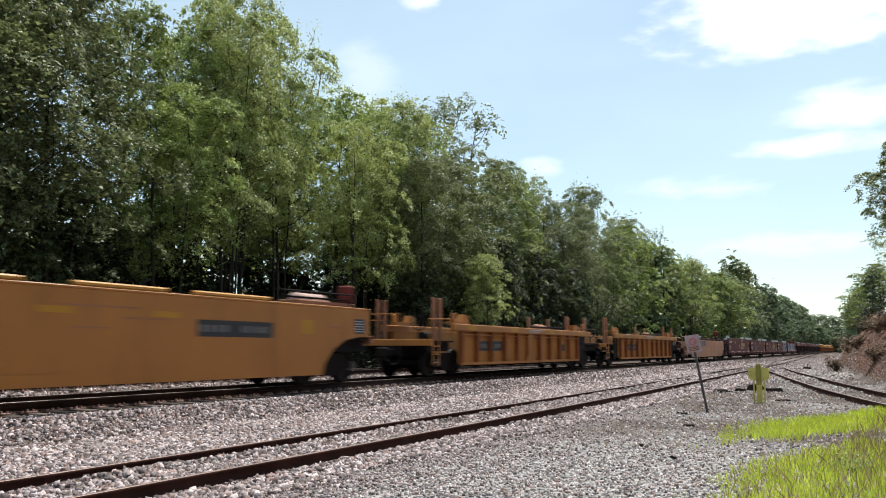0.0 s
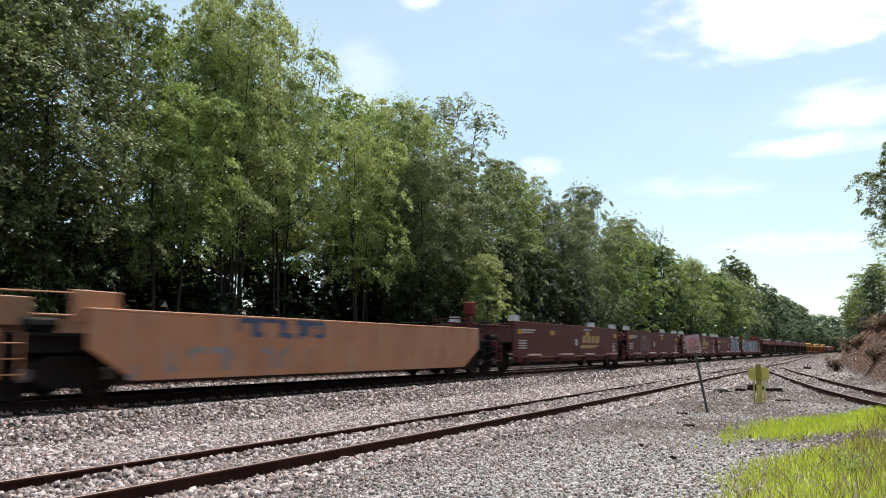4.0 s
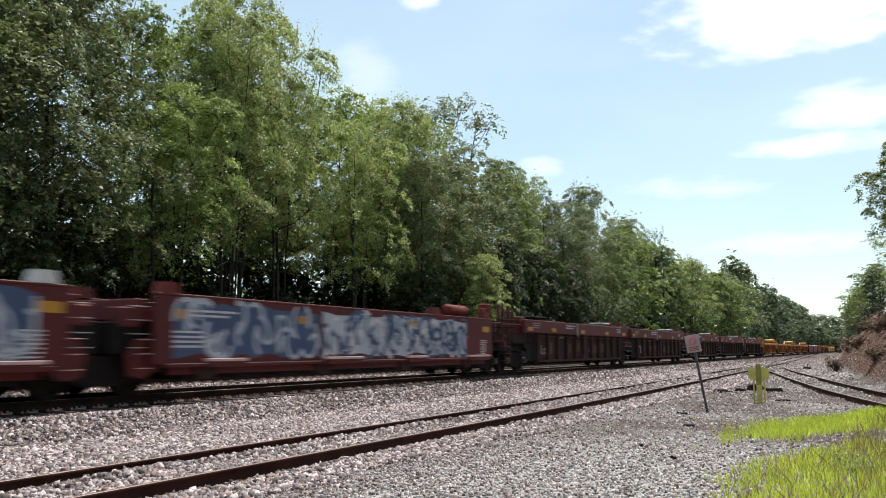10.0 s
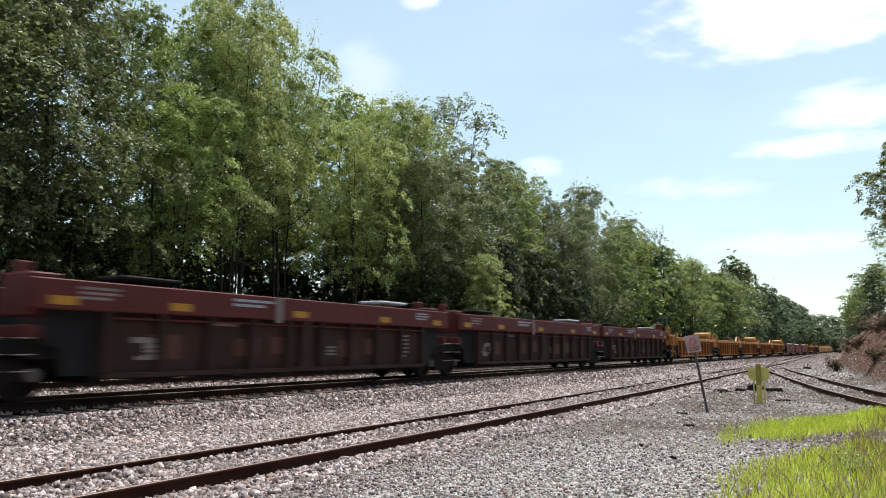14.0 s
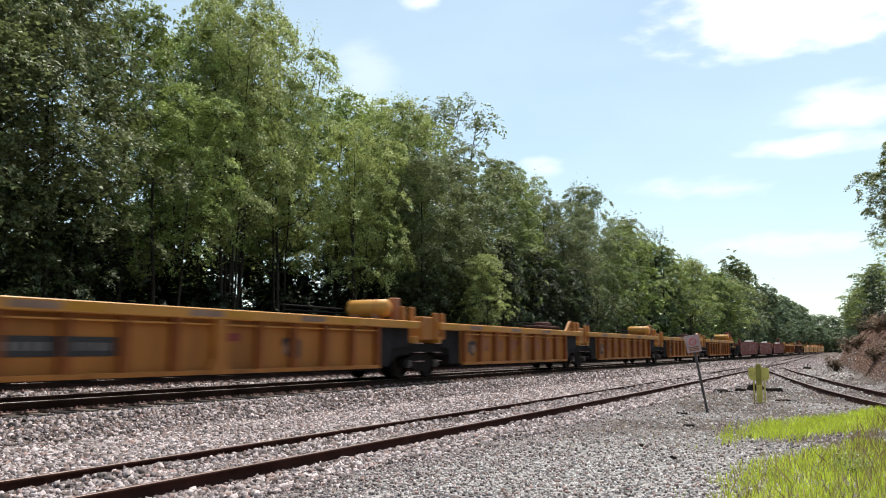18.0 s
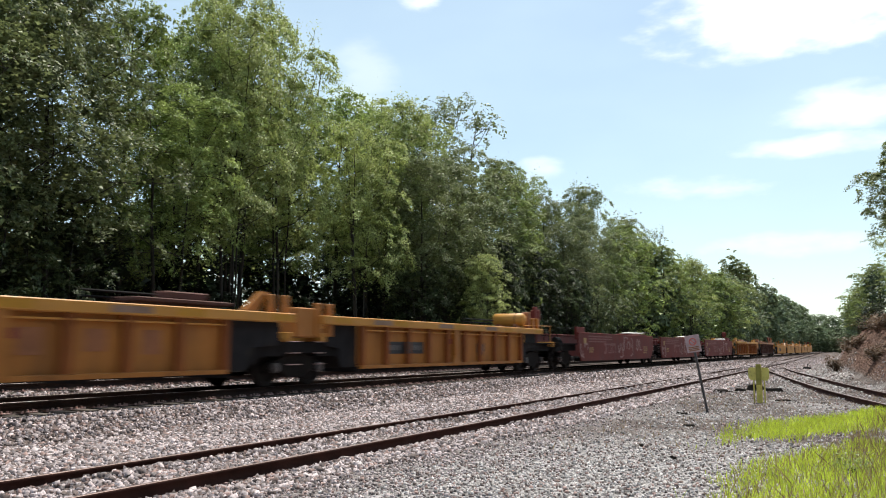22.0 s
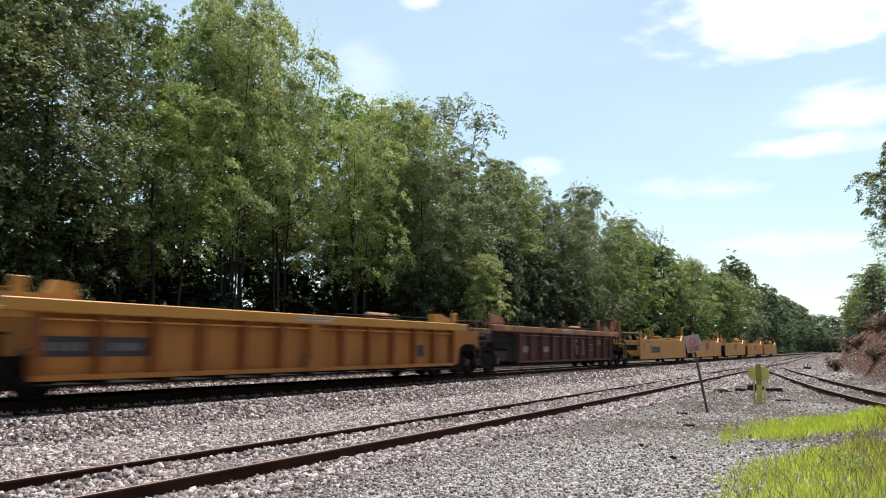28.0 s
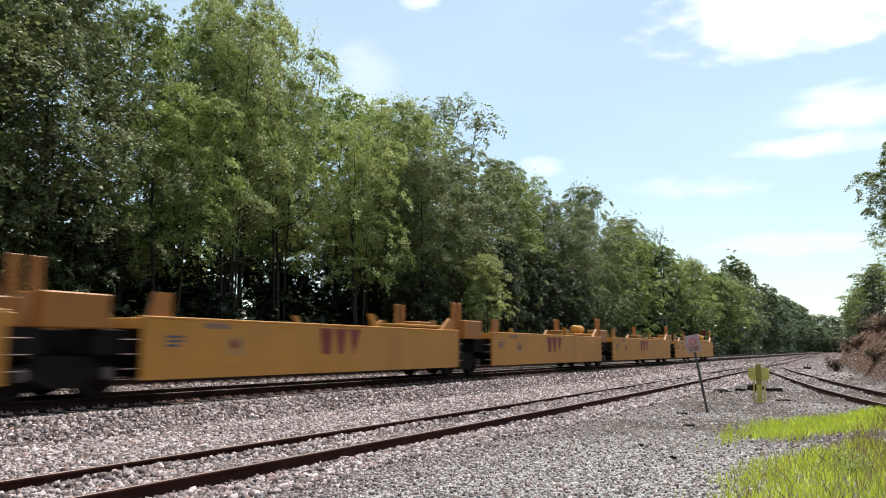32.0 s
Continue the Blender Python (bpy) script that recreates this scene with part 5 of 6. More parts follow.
    for f, z in ((0.03, 1.55), (0.28, 1.55), (0.62, 1.6), (0.95, 1.55)):
        patch(u, L * f, L * f + 0.55, z, z + 0.2, M_REFLECT, name="reflector_strip")
    bars(u, 0.9, 1.75, 2, 1.5, 0.1, 0.05, M_WHITE)
    bars(u, 0.5, 1.3, 4, 0.9, 0.1, 0.045, M_WHITE)
    bars(u, L - 1.0, 1.25, 7, 0.5, 0.075, 0.03, M_WHITE)
    bars(u, L * 0.6, 1.92, 1, 1.5, 0.1, 0.06, M_PALEGREY)
    if i in (0, 2):
        yb = L * 0.66 - 1.2
        for k in range(4):
            bm = bmesh.new()
            o = yb + k * 0.72
            prism(bm, [(o, 1.24), (o + 0.16, 1.6), (o + 0.72, 1.6), (o + 0.56, 1.24)], 1.5, 1.505)
            part("emblem_block", bm, M_GOLD, u, "dull gold emblem block")
        bm = bmesh.new()
        prism(bm, [(yb - 0.3, 0.98), (yb - 0.15, 1.14), (yb + 2.9, 1.14), (yb + 2.2, 1.04), (yb + 1.2, 0.98)], 1.5, 1.505)
        part("emblem_swoosh", bm, M_GOLD, u, "dull gold pointed bar")
    if i == 3:
        bm = bmesh.new()
        o = L * 0.47
        box(bm, 1.5, 1.505, o, o + 0.09, 1.08, 1.46)
        for z in (1.08, 1.235, 1.39):
            box(bm, 1.5, 1.5052, o + 0.09, o + 0.3, z, z + 0.07)
        part("unit_letter", bm, M_WHITE, u, "white painted letter E")
    elif i < 4:
        mk = L * 0.47 + (0.6, 0.0, -1.9)[i]
        patch(u, mk, mk + 0.3, 1.12, 1.42, M_WHITE, name="unit_mark")
    if i == 1:
        graffiti(u, 3.2, 5.6, 0.85, 1.75, 21, None, M_LILAC, strokes=22)
        graffiti(u, 3.6, 5.2, 0.95, 1.6, 22, None, M_FADED, strokes=5)
    if i == 3:
        graffiti(u, L * 0.57, L - 0.7, 0.66, 1.97, 23, M_BLUEGREY, M_PALEGREY, strokes=40)
    if i == 4:
        graffiti(u, 0.5, 5.4, 0.7, 1.95, 24, M_BLUEGREY, M_PALEGREY, strokes=22)
        graffiti(u, 5.6, L - 2.2, 0.7, 1.95, 25, M_PALEGREY, M_BLUEGREY, strokes=60)
        graffiti(u, 5.6, L - 2.2, 0.7, 1.95, 26, None, M_WHITE, strokes=26)

# sooty brown ribbed five-unit set
F_SPANS = [(174.3, 190.05), (190.95, 206.2), (207.0, 222.2), (223.1, 239.3), (240.0, 255.2)]
for i, (q0, q1) in enumerate(F_SPANS):
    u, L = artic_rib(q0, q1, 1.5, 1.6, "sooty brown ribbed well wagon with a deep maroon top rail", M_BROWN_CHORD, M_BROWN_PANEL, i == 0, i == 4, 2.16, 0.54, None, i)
    for f in (0.02, 0.20, 0.46, 0.72, 0.93):
        patch(u, L * f, L * f + 0.55, 1.70, 1.86, M_REFLECT, name="reflector_strip")
    bars(u, L * 0.32, 2.05, 2, 1.4, 0.11, 0.06, M_PALEGREY)
    bars(u, 0.9, 2.05, 3, 0.9, 0.09, 0.05, M_DIM)
    bars(u, L - 2.2, 2.05, 3, 0.8, 0.08, 0.04, M_PALEGREY)
    bars(u, L - 2.9, 1.35, 6, 0.5, 0.12, 0.05, M_DIM, 1.345)
    bars(u, 4.2, 1.5, 1, 1.2, 0.1, 0.07, M_DIM, 1.345)
    graffiti(u, 2.2, 3.0, 0.75, 1.1, 40 + i, None, M_DIM, 1.342, strokes=3)
    for k, f in enumerate((0.2, 0.36, 0.44, 0.62, 0.7)):
        patch(u, L * f - 0.45 + 0.05 * k, L * f + 0.45, 0.72 + 0.05 * (k % 3), 1.22 - 0.06 * (k % 2), M_RUST_PANEL, 1.341, "rust_patch", "brown rust patch on the sooty panel")
    for f in (0.16, 0.56):
        patch(u, L * f, L * f + 0.55, 0.75, 1.05, M_SOOT, 1.343, "repaint_patch")
        bars(u, L * f + 0.08, 1.0, 3, 0.4, 0.09, 0.05, M_DIM, 1.348)
    for yy in (2.2, L - 3.6):
        bm = bmesh.new()
        box(bm, 0.3, 1.1, yy, yy + 1.5, 2.28, 2.38, 0.03)
        box(bm, 0.6, 0.8, yy + 0.2, yy + 1.2, 2.1, 2.3)
        part("hatch_cover", bm, M_PALEGREY if yy > 4 else M_BLACK, u)
    for yy in (0.15, L - 0.75):
        bm = bmesh.new()
        box(bm, 0.3, 1.2, yy, yy + 0.6, 1.5, 2.28, 0.03)
        box(bm, 0.5, 0.75, yy + 0.1, yy + 0.3, 2.28, 2.5, 0.02)
        part("end_bracket", bm, M_BROWN_CHORD, u)
    if i == 0:
        for yy, z in ((-1.75, 2.7), (-1.35, 2.75), (-0.75, 2.6), (-0.3, 2.5)):
            side_post(u, yy, 1.2, z, M_RUST_PANEL, 1.05, 0.1)
        for k in range(3):
            handrail(u, [(1.15, -1.9, 1.5 + 0.3 * k), (1.15, -0.2, 1.52 + 0.3 * k)], M_BLACK, 0.03, "brake_pipe")
    handrail(u, [(0.4, L - 1.8, 2.1), (0.4, L - 1.7, 2.42), (0.4, L - 0.2, 2.45), (0.4, L - 0.1, 1.6)], M_BLACK, 0.03)
    bm = bmesh.new()
    box(bm, 1.5, 1.53, L * 0.415, L * 0.415 + 0.2, 1.55, 2.15)
    part("lifting_strap", bm, M_DIM, u, "grimy pale lifting mark")

# yellow ribbed five-unit set
Y_SPANS = [(258.8, 275.0), (276.4, 291.2), (292.2, 307.3), (308.7, 323.5), (324.7, 340.5)]
for i, (q0, q1) in enumerate(Y_SPANS):
    u, L = artic_rib(q0, q1, 1.0 if i == 0 else 1.8, 2.3, "faded yellow ribbed well wagon with black end shrouds", M_YELLOW_PALE, M_YELLOW, i == 0, i == 4, 1.80, 0.23, None, i)
    for f in (0.03, 0.22, 0.47, 0.74, 0.94):
        patch(u, L * f, L * f + 0.8, 1.61, 1.76, M_REFLECT, name="reflector_strip")
    for f in (0.15, 0.4, 0.63):
        patch(u, L * f, L * f + 1.0, 1.62, 1.75, M_BAND, name="worn_stencil_band", label="grey-brown worn stencil band")
    if i in (0, 4):
        p0 = 2.47 if i == 0 else 3.2
        number_panel(u, p0, p0 + 2.36, 0.82, 1.12, x=1.345, rib=p0 + 1.18)
    graffiti(u, L * (0.6 if i in (0, 4) else 0.16), L * (0.6 if i in (0, 4) else 0.16) + 0.6, 0.75, 1.15, 60 + i, M_BAND, M_PLATE, 1.342, strokes=5)
    patch(u, L * 0.45, L * 0.45 + 0.9, 1.1, 1.28, M_RED, 1.345, "emblem_bar", "faded red emblem bar")
    if i in (1, 2, 3):
        lo, hi = 1.88, L - 2.38
        bays = int(round((hi - lo + 0.16) / 1.32))
        for k in range(1, bays - 1):
            yc = lo + (hi - lo) * (k + 0.5) / bays
            patch(u, yc - 0.24, yc + 0.24, 0.82 + 0.06 * (k % 2), 1.3, M_MAUVE, 1.345, "emblem_block", "faded mauve emblem block")
    for yy in (-0.15, 0.35, L - 0.85, L - 0.3):
        side_post(u, yy, 1.25 if yy < 1 else 1.8, 2.12 + (0.12 if yy > 1 else 0), M_YELLOW_DEEP, 1.3, 0.22)
    bm = bmesh.new()
    box(bm, 0.75, 1.3, -0.9, 0.15, 1.22, 1.98, 0.03)
    part("end_gusset", bm, M_YELLOW_DEEP, u)
    if i % 2 == 0:
        bm = bmesh.new()
        yc, zc = L - 1.5, 2.16
        tube(bm, [(x, yc, zc) for x in (-0.14, -0.06, 1.18, 1.26)], 0.27, 16)
        for v in bm.verts:
            if v.co.x < -0.1 or v.co.x > 1.22:
                v.co.y, v.co.z = yc + (v.co.y - yc) * 0.7, zc + (v.co.z - zc) * 0.7
        tank = part("air_tank", bm, M_YELLOW_PALE, u, "yellow tank lying across the wagon end", smooth=True)
        bm = bmesh.new()
        tube(bm, [(0.87, yc, zc), (0.93, yc, zc)], 0.281, 16)
        part("tank_band", bm, M_YELLOW_DEEP, tank)
        for x in (0.05, 0.8):
            bm = bmesh.new()
            box(bm, x, x + 0.2, yc - 0.25, yc + 0.25, 1.76, 1.98, 0.02)
            part("tank_saddle", bm, M_RUST_CHORD, u)
        bm = bmesh.new()
        box(bm, 0.95, 1.25, L - 1.05, L - 0.8, 1.8, 2.5, 0.03)
        part("tank_bracket", bm, M_RUST_CHORD, u)
    else:
        bm = bmesh.new()
        prism(bm, [(L - 1.6, 1.8), (L - 1.1, 1.8), (L - 0.7, 2.3), (L - 0.95, 2.3)], 1.1, 1.22)
        part("guide_bracket", bm, M_YELLOW_DEEP, u)
        bm = bmesh.new()
        box(bm, 0.1, 0.9, L - 4.4, L - 1.6, 1.9, 2.0, 0.02)
        box(bm, 0.3, 0.7, L - 3.4, L - 2.2, 2.0, 2.18, 0.03)
        part("brake_gear", bm, M_RUST_PANEL, u)
    for k in range(3):
        handrail(u, [(0.2, L - 5.2, 1.85 + 0.13 * k), (0.2, L - 2.4, 1.85 + 0.13 * k)], M_BLACK, 0.03, "brake_pipe")
    if i == 0:
        for yy in (-1.7, -1.2, -0.7):
            side_post(u, yy, 1.2, 2.55, M_YELLOW_DEEP, 1.0, 0.12)
    if i == 4:
        side_post(u, L - 0.3, 1.8, 2.75, M_OXIDE, 1.2, 0.3)

# oxide red three-unit set
M_SPANS = [(345.3, 360.4), (362.6, 376.6), (379.0, 394.2)]
for i, (q0, q1) in enumerate(M_SPANS):
    u = unit("weathered oxide red smooth-sided well wagon with pale graffiti", q0)
    L = (q1 - q0) * 1.008
    flat_sides(u, L, 1.70, 0.36, M_OXIDE, 0.4, 0.8, fold=0.05)
    well_floor(u, 1.0, L - 1.0, M_OXIDE, True, 0.38)
    if i == 0:
        end_deck(u, -2.6, 0.5, M_BLACK, outer=-1)
        truck(u, -0.8)
        for x in (1.3, -1.3):
            side_post(u, 0.0, 1.4, 2.02, M_OXIDE, x * 1.04, 1.25)
    else:
        artic_end(u, 0.0, -1, M_OXIDE, 1.2)
        truck(u, -1.1)
    if i == 2:
        end_deck(u, L - 0.5, L + 0.9, M_OXIDE, outer=1)
        truck(u, L - 0.3)
        side_post(u, L - 2.0, 1.76, 2.1, M_OXIDE, 1.2, 1.9)
    else:
        artic_end(u, L, 1, M_OXIDE, 1.2)
    for yy, sg in ((0.0, -1), (L, 1)):
        if (i == 0 and sg < 0) or (i == 2 and sg > 0):
            continue
        bm = bmesh.new()
        box(bm, -1.3, 1.3, *sorted((yy + sg * 0.02, yy + sg * 0.28)), 1.22, 1.66, 0.02)
        box(bm, 0.75, 1.28, *sorted((yy + sg * 0.1, yy + sg * 0.75)), 1.2, 1.55, 0.03)
        part("end_frame", bm, M_BROWN_CHORD, u)
        for k in range(4):
            handrail(u, [(1.3, yy + sg * 0.05, 0.75 + k * 0.25), (1.4, yy + sg * 0.08, 0.75 + k * 0.25), (1.4, yy + sg * 0.5, 0.75 + k * 0.25)], M_DIM, 0.014, "grab_iron")
        handrail(u, [(1.1, yy - sg * 0.6, 1.76), (1.1, yy - sg * 0.5, 2.02), (1.1, yy + sg * 0.6, 1.98), (1.1, yy + sg * 0.7, 1.4)], M_BLACK, 0.028, "brake_pipe")
    for yy in (L - 4.4, L - 2.4):
        bm = bmesh.new()
        prism(bm, [(yy, 1.88), (yy + 1.9, 1.96), (yy + 1.9, 2.0), (yy, 1.92)], 0.5, 1.15)
        part("tilted_cover", bm, M_WHITE, u, "pale sunlit tilted cover plate")
    bm = bmesh.new()
    box(bm, 0.5, 1.2, L - 5.0, L - 0.4, 1.76, 1.86, 0.02)
    part("end_shelf", bm, M_OXIDE, u)
    graffiti(u, L * 0.46, L * 0.66, 0.5, 1.6, 70 + i, None, M_FADED, strokes=10)
    graffiti(u, L * 0.70, L * 0.80, 0.9, 1.5, 74 + i, None, M_FADED, strokes=6)
    graffiti(u, 4.2, 6.4, 0.75, 1.2, 77 + i, None, M_CHALK, strokes=9)
    patch(u, 0.8, 1.2, 1.2, 1.5, M_GOLD, name="emblem_block", label="dull gold emblem block")
    bars(u, 1.6, 1.62, 3, 4.2, 0.13, 0.07, M_CHALK)
    bars(u, 1.7, 1.02, 3, 0.7, 0.1, 0.05, M_GOLD)
    graffiti(u, 0.3, 1.4, 0.5, 1.2, 81 + i, None, M_FADED, strokes=4)
    bars(u, L - 2.6, 1.1, 4, 1.0, 0.12, 0.05, M_GOLD)

# yellow and rusty brown single wagons
u, L = single_rib(398.0, 415.2, 0.6, 1.0, "ribbed faded yellow well wagon with a yellow end platform", M_YELLOW_PALE, M_YELLOW, posts=(False, False))
for x in (1.44, -1.48):
    bm = bmesh.new()
    prism(bm, [(L - 0.95, 0.42), (L - 0.95, 1.56), (L + 0.9, 1.56), (L + 0.9, 0.92), (L + 0.55, 1.1), (L - 0.2, 1.12), (L - 0.6, 0.98), (L - 0.8, 0.42)], x, x + 0.04)
    part("end_apron", bm, M_YELLOW, u)
number_panel(u, 0.78, 3.18, 0.82, 1.12, x=1.345, rib=1.98)
patch(u, L - 3.4, L - 2.9, 0.7, 1.05, M_PLATE, 1.345, "data_panel")
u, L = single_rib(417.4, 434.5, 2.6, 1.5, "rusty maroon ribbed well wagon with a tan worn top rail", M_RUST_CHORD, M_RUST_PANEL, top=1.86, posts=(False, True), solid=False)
patch(u, 8.72, 11.3, 0.5, 1.55, M_SOOT, 1.344, "repaint_patch", "sooty grey repainted patch")
for yy in (3.3, 5.4):
    patch(u, yy, yy + 0.9, 0.8, 1.05, M_DIM, 1.345, "repaint_patch")
graffiti(u, 10.0, 11.2, 0.7, 1.35, 90, None, M_FADED, 1.35, strokes=5)
patch(u, 12.15, 12.7, 0.85, 1.2, M_DIM, 1.345, "data_panel", "grimy pale data panel")
patch(u, 12.22, 12.63, 0.9, 1.15, M_PLATE, 1.35, "data_panel")
bars(u, 13.6, 1.4, 2, 0.8, 0.14, 0.08, M_FADED, 1.345)

# pale yellow smooth five-unit set at the rear
T_SPANS = [(439.2, 452.8), (455.6, 469.2), (472.0, 485.8), (488.0, 502.2), (504.0, 519.6)]
for i, (q0, q1) in enumerate(T_SPANS):
    u = unit("pale yellow smooth-sided well wagon with tall twin end posts", q0)
    L = (q1 - q0) * 1.008
    top = 1.52
    flat_sides(u, L, top, 0.32, M_YELLOW_PALE, fold=0.2)
    well_floor(u, 1.0, L - 1.0, M_YELLOW_PALE, False, 0.34)
    if i == 0:
        end_deck(u, -3.6, 0.5, M_YELLOW_PALE, outer=-1)
        truck(u, -1.8)
        side_post(u, -3.4, 1.2, 2.6, M_YELLOW_DEEP, 0.9, 0.16)
        side_post(u, -2.6, 1.2, 2.6, M_YELLOW_DEEP, 0.9, 0.16)
    else:
        artic_end(u, -0.05, -1, M_YELLOW_PALE, 1.2)
        truck(u, -1.4)
        bm = bmesh.new()
        box(bm, 0.7, 1.4, -2.1, -0.7, 1.3, 1.95, 0.03)
        part("end_gusset", bm, M_YELLOW_DEEP, u)
        bm = bmesh.new()
        box(bm, -1.4, -0.7, -2.1, -0.7, 1.3, 1.95, 0.03)
        part("end_gusset", bm, M_YELLOW_DEEP, u)
    if i == 4:
        end_deck(u, L - 0.4, L + 0.9, M_YELLOW_PALE, outer=1)
        truck(u, L - 0.6)
        bm = bmesh.new()
        box(bm, -0.15, 0.15, L + 0.95, L + 1.15, 0.95, 1.5, 0.02)
        tube(bm, [(0, L + 1.05, 1.5), (0, L + 1.05, 1.62)], 0.09, 10)
        box(bm, -0.03, 0.03, L + 1.0, L + 1.06, 1.0, 2.3)
        box(bm, -0.16, 0.16, L + 0.94, L + 1.14, 1.95, 2.35, 0.03)
        part("rear_marker_light", bm, M_SIGNRED, u, "red end-of-train marker box")
    else:
        artic_end(u, L + 0.05, 1, M_YELLOW_PALE, 1.2)
    for x in (1.36, -1.36):
        # flared guide at the leading end, sloped guide towards the rear, twin posts
        bm = bmesh.new()
        prism(bm, [(0.25, top + 0.05), (0.8, top + 0.05), (0.8, top + 0.55), (0.4, top + 0.55)], x - 0.05, x + 0.05)
        part("guide_plate", bm, M_YELLOW_DEEP, u)
        bm = bmesh.new()
        prism(bm, [(L - 1.1, top + 0.05), (L - 0.2, top + 0.05), (L - 0.2, top + 0.45), (L - 0.45, top + 0.45)], x - 0.05, x + 0.05)
        part("guide_plate", bm, M_YELLOW_DEEP, u)
        for dy in (0.0, 0.42):
            side_post(u, L + 0.2 + dy, 1.3, 2.55, M_YELLOW_DEEP, x * 0.85, 0.16)
        bm = bmesh.new()
        prism(bm, [(L * 0.62, top + 0.05), (L * 0.62 + 0.25, top + 0.05), (L * 0.62 - 0.05, top + 0.42), (L * 0.62 - 0.22, top + 0.42)], x - 0.06, x + 0.06)
        part("guide_plate", bm, M_YELLOW_PALE, u)
    bm = bmesh.new()
    box(bm, 0.5, 1.25, L - 3.6, L - 0.5, top + 0.1, top + 0.2, 0.02)
    part("end_shelf", bm, M_YELLOW_PALE, u)
    if i in (2, 4):
        reservoir(u, 0.8, L - 2.4, top + 0.42, 0.2, 1.2, M_YELLOW_PALE)
    for f in (0.02, 0.3, 0.52, 0.75):
        patch(u, L * f, L * f + 0.6, 1.36, 1.48, M_REFLECT, name="reflector_strip")
    patch(u, L * 0.12, L * 0.12 + 0.8, 1.36, 1.48, M_BAND, name="worn_stencil_band")
    if i == 0:
        number_panel(u, 2.5, 5.25, 0.74, 1.08)
    elif i < 4:
        for k in range(3):
            bm = bmesh.new()
            o = L * 0.42 + k * 0.66
            prism(bm, [(o, 1.46), (o + 0.56, 1.46), (o + 0.48 - 0.1 * k, 0.8), (o + 0.12 + 0.06 * k, 0.8)], 1.5, 1.505)
            part("emblem_block", bm, M_RED, u, "dark red emblem block")
    graffiti(u, 2.4, 2.9, 0.85, 1.2, 95 + i, M_RED if i else M_PLATE, M_GOLD, strokes=4)
    bars(u, 0.6, 1.2, 3, 0.5, 0.09, 0.05, M_BLUEGREY)

# ---- lineside things ----


def crossing_sign():
    ob = tagged(new("lineside_sign"), "small white sign with faded red symbol on a leaning grey-brown post", "sign")
    ob.matrix_basis = Matrix.LocRotScale((-3.74, 21.46, ground_z(-3.74, 21.46) - 0.03), Euler((0, radians(-9.5), radians(4))), None)
    bm = bmesh.new()
    prism(bm, [(-0.025, 0), (0.025, 0), (0.025, 1.75), (-0.025, 1.75)], -0.03, -0.022)
    prism(bm, [(-0.025, 0), (0.025, 0), (0.025, 1.75), (-0.025, 1.75)], 0.022, 0.03)
    prism(bm, [(0.017, 0), (0.025, 0), (0.025, 1.75), (0.017, 1.75)], -0.022, 0.022)
    part("post", bm, M_GALV, ob)
    bm = bmesh.new()
    box(bm, -0.18, 0.18, -0.036, -0.028, 1.56, 2.0, 0.003)
    plate = part("sign_plate", bm, M_SIGNWHITE, ob)
    bm = bmesh.new()
    for k in range(18):
        a, b = 6.2832 * k / 18, 6.2832 * (k + 1) / 18
        tube(bm, [(0.085 * math.cos(a), -0.04, 1.83 + 0.085 * math.sin(a)), (0.085 * math.cos(b), -0.04, 1.83 + 0.085 * math.sin(b))], 0.013, 4)
    tube(bm, [(-0.06, -0.042, 1.89), (0.06, -0.042, 1.77)], 0.013, 4)
    part("red_symbol", bm, M_SIGNRED, plate, "faded red ring with slash")
    bm = bmesh.new()
    for z in (1.69, 1.65, 1.61):
        box(bm, -0.13, 0.13, -0.040, -0.037, z - 0.01, z + 0.012)
    part("text_bar", bm, M_MAUVE, plate)
    return ob


def yellow_post():
    ob = tagged(new("marker_post"), "chipped yellow marker post with two side paddles standing in gravel", "post")
    ob.matrix_basis = pose(-2.99, 25.76, ground_z(-2.99, 25.76) - 0.02, 0, 0, -4)
    bm = bmesh.new()
    box(bm, -0.075, 0.075, -0.05, 0.05, 0, 1.14, 0.012)
    part("post", bm, M_POSTYELLOW, ob)
    bm = bmesh.new()
    box(bm, -0.07, 0.07, -0.066, -0.051, 0.55, 1.16, 0.004)
    part("face_plate", bm, M_OLIVE, ob, "olive painted face plate")
    for sx in (-1, 1):
        bm = bmesh.new()
        a, b = sorted((sx * 0.085, sx * 0.29))
        vs = [(a if sx > 0 else a + 0.03, 0.70), (b - 0.05 if sx > 0 else b, 0.68), (b, 0.78), (b, 1.02), (b - 0.04 if sx > 0 else b, 1.06), (a, 1.06)] if sx > 0 else [(b, 0.68), (a + 0.05, 0.70), (a, 0.78), (a, 1.02), (a + 0.04, 1.06), (b, 1.06)]
        f0 = [bm.verts.new((x, -0.03, z)) for x, z in vs]
        f1 = [bm.verts.new((x, 0.01, z)) for x, z in vs]
        bm.faces.new(f0)
        bm.faces.new(f1[::-1])
        for i in range(len(vs)):
            j = (i + 1) % len(vs)
            bm.faces.new((f0[i], f1[i], f1[j], f0[j]))
        part("paddle", bm, M_POSTYELLOW, ob)
        bm = bmesh.new()
        tube(bm, [(sx * 0.15, -0.01, 0.0), (sx * 0.15, -0.01, 0.7)], 0.022, 6)
        part("strut", bm, M_POSTYELLOW, ob)
    return ob


crossing_sign()
yellow_post()


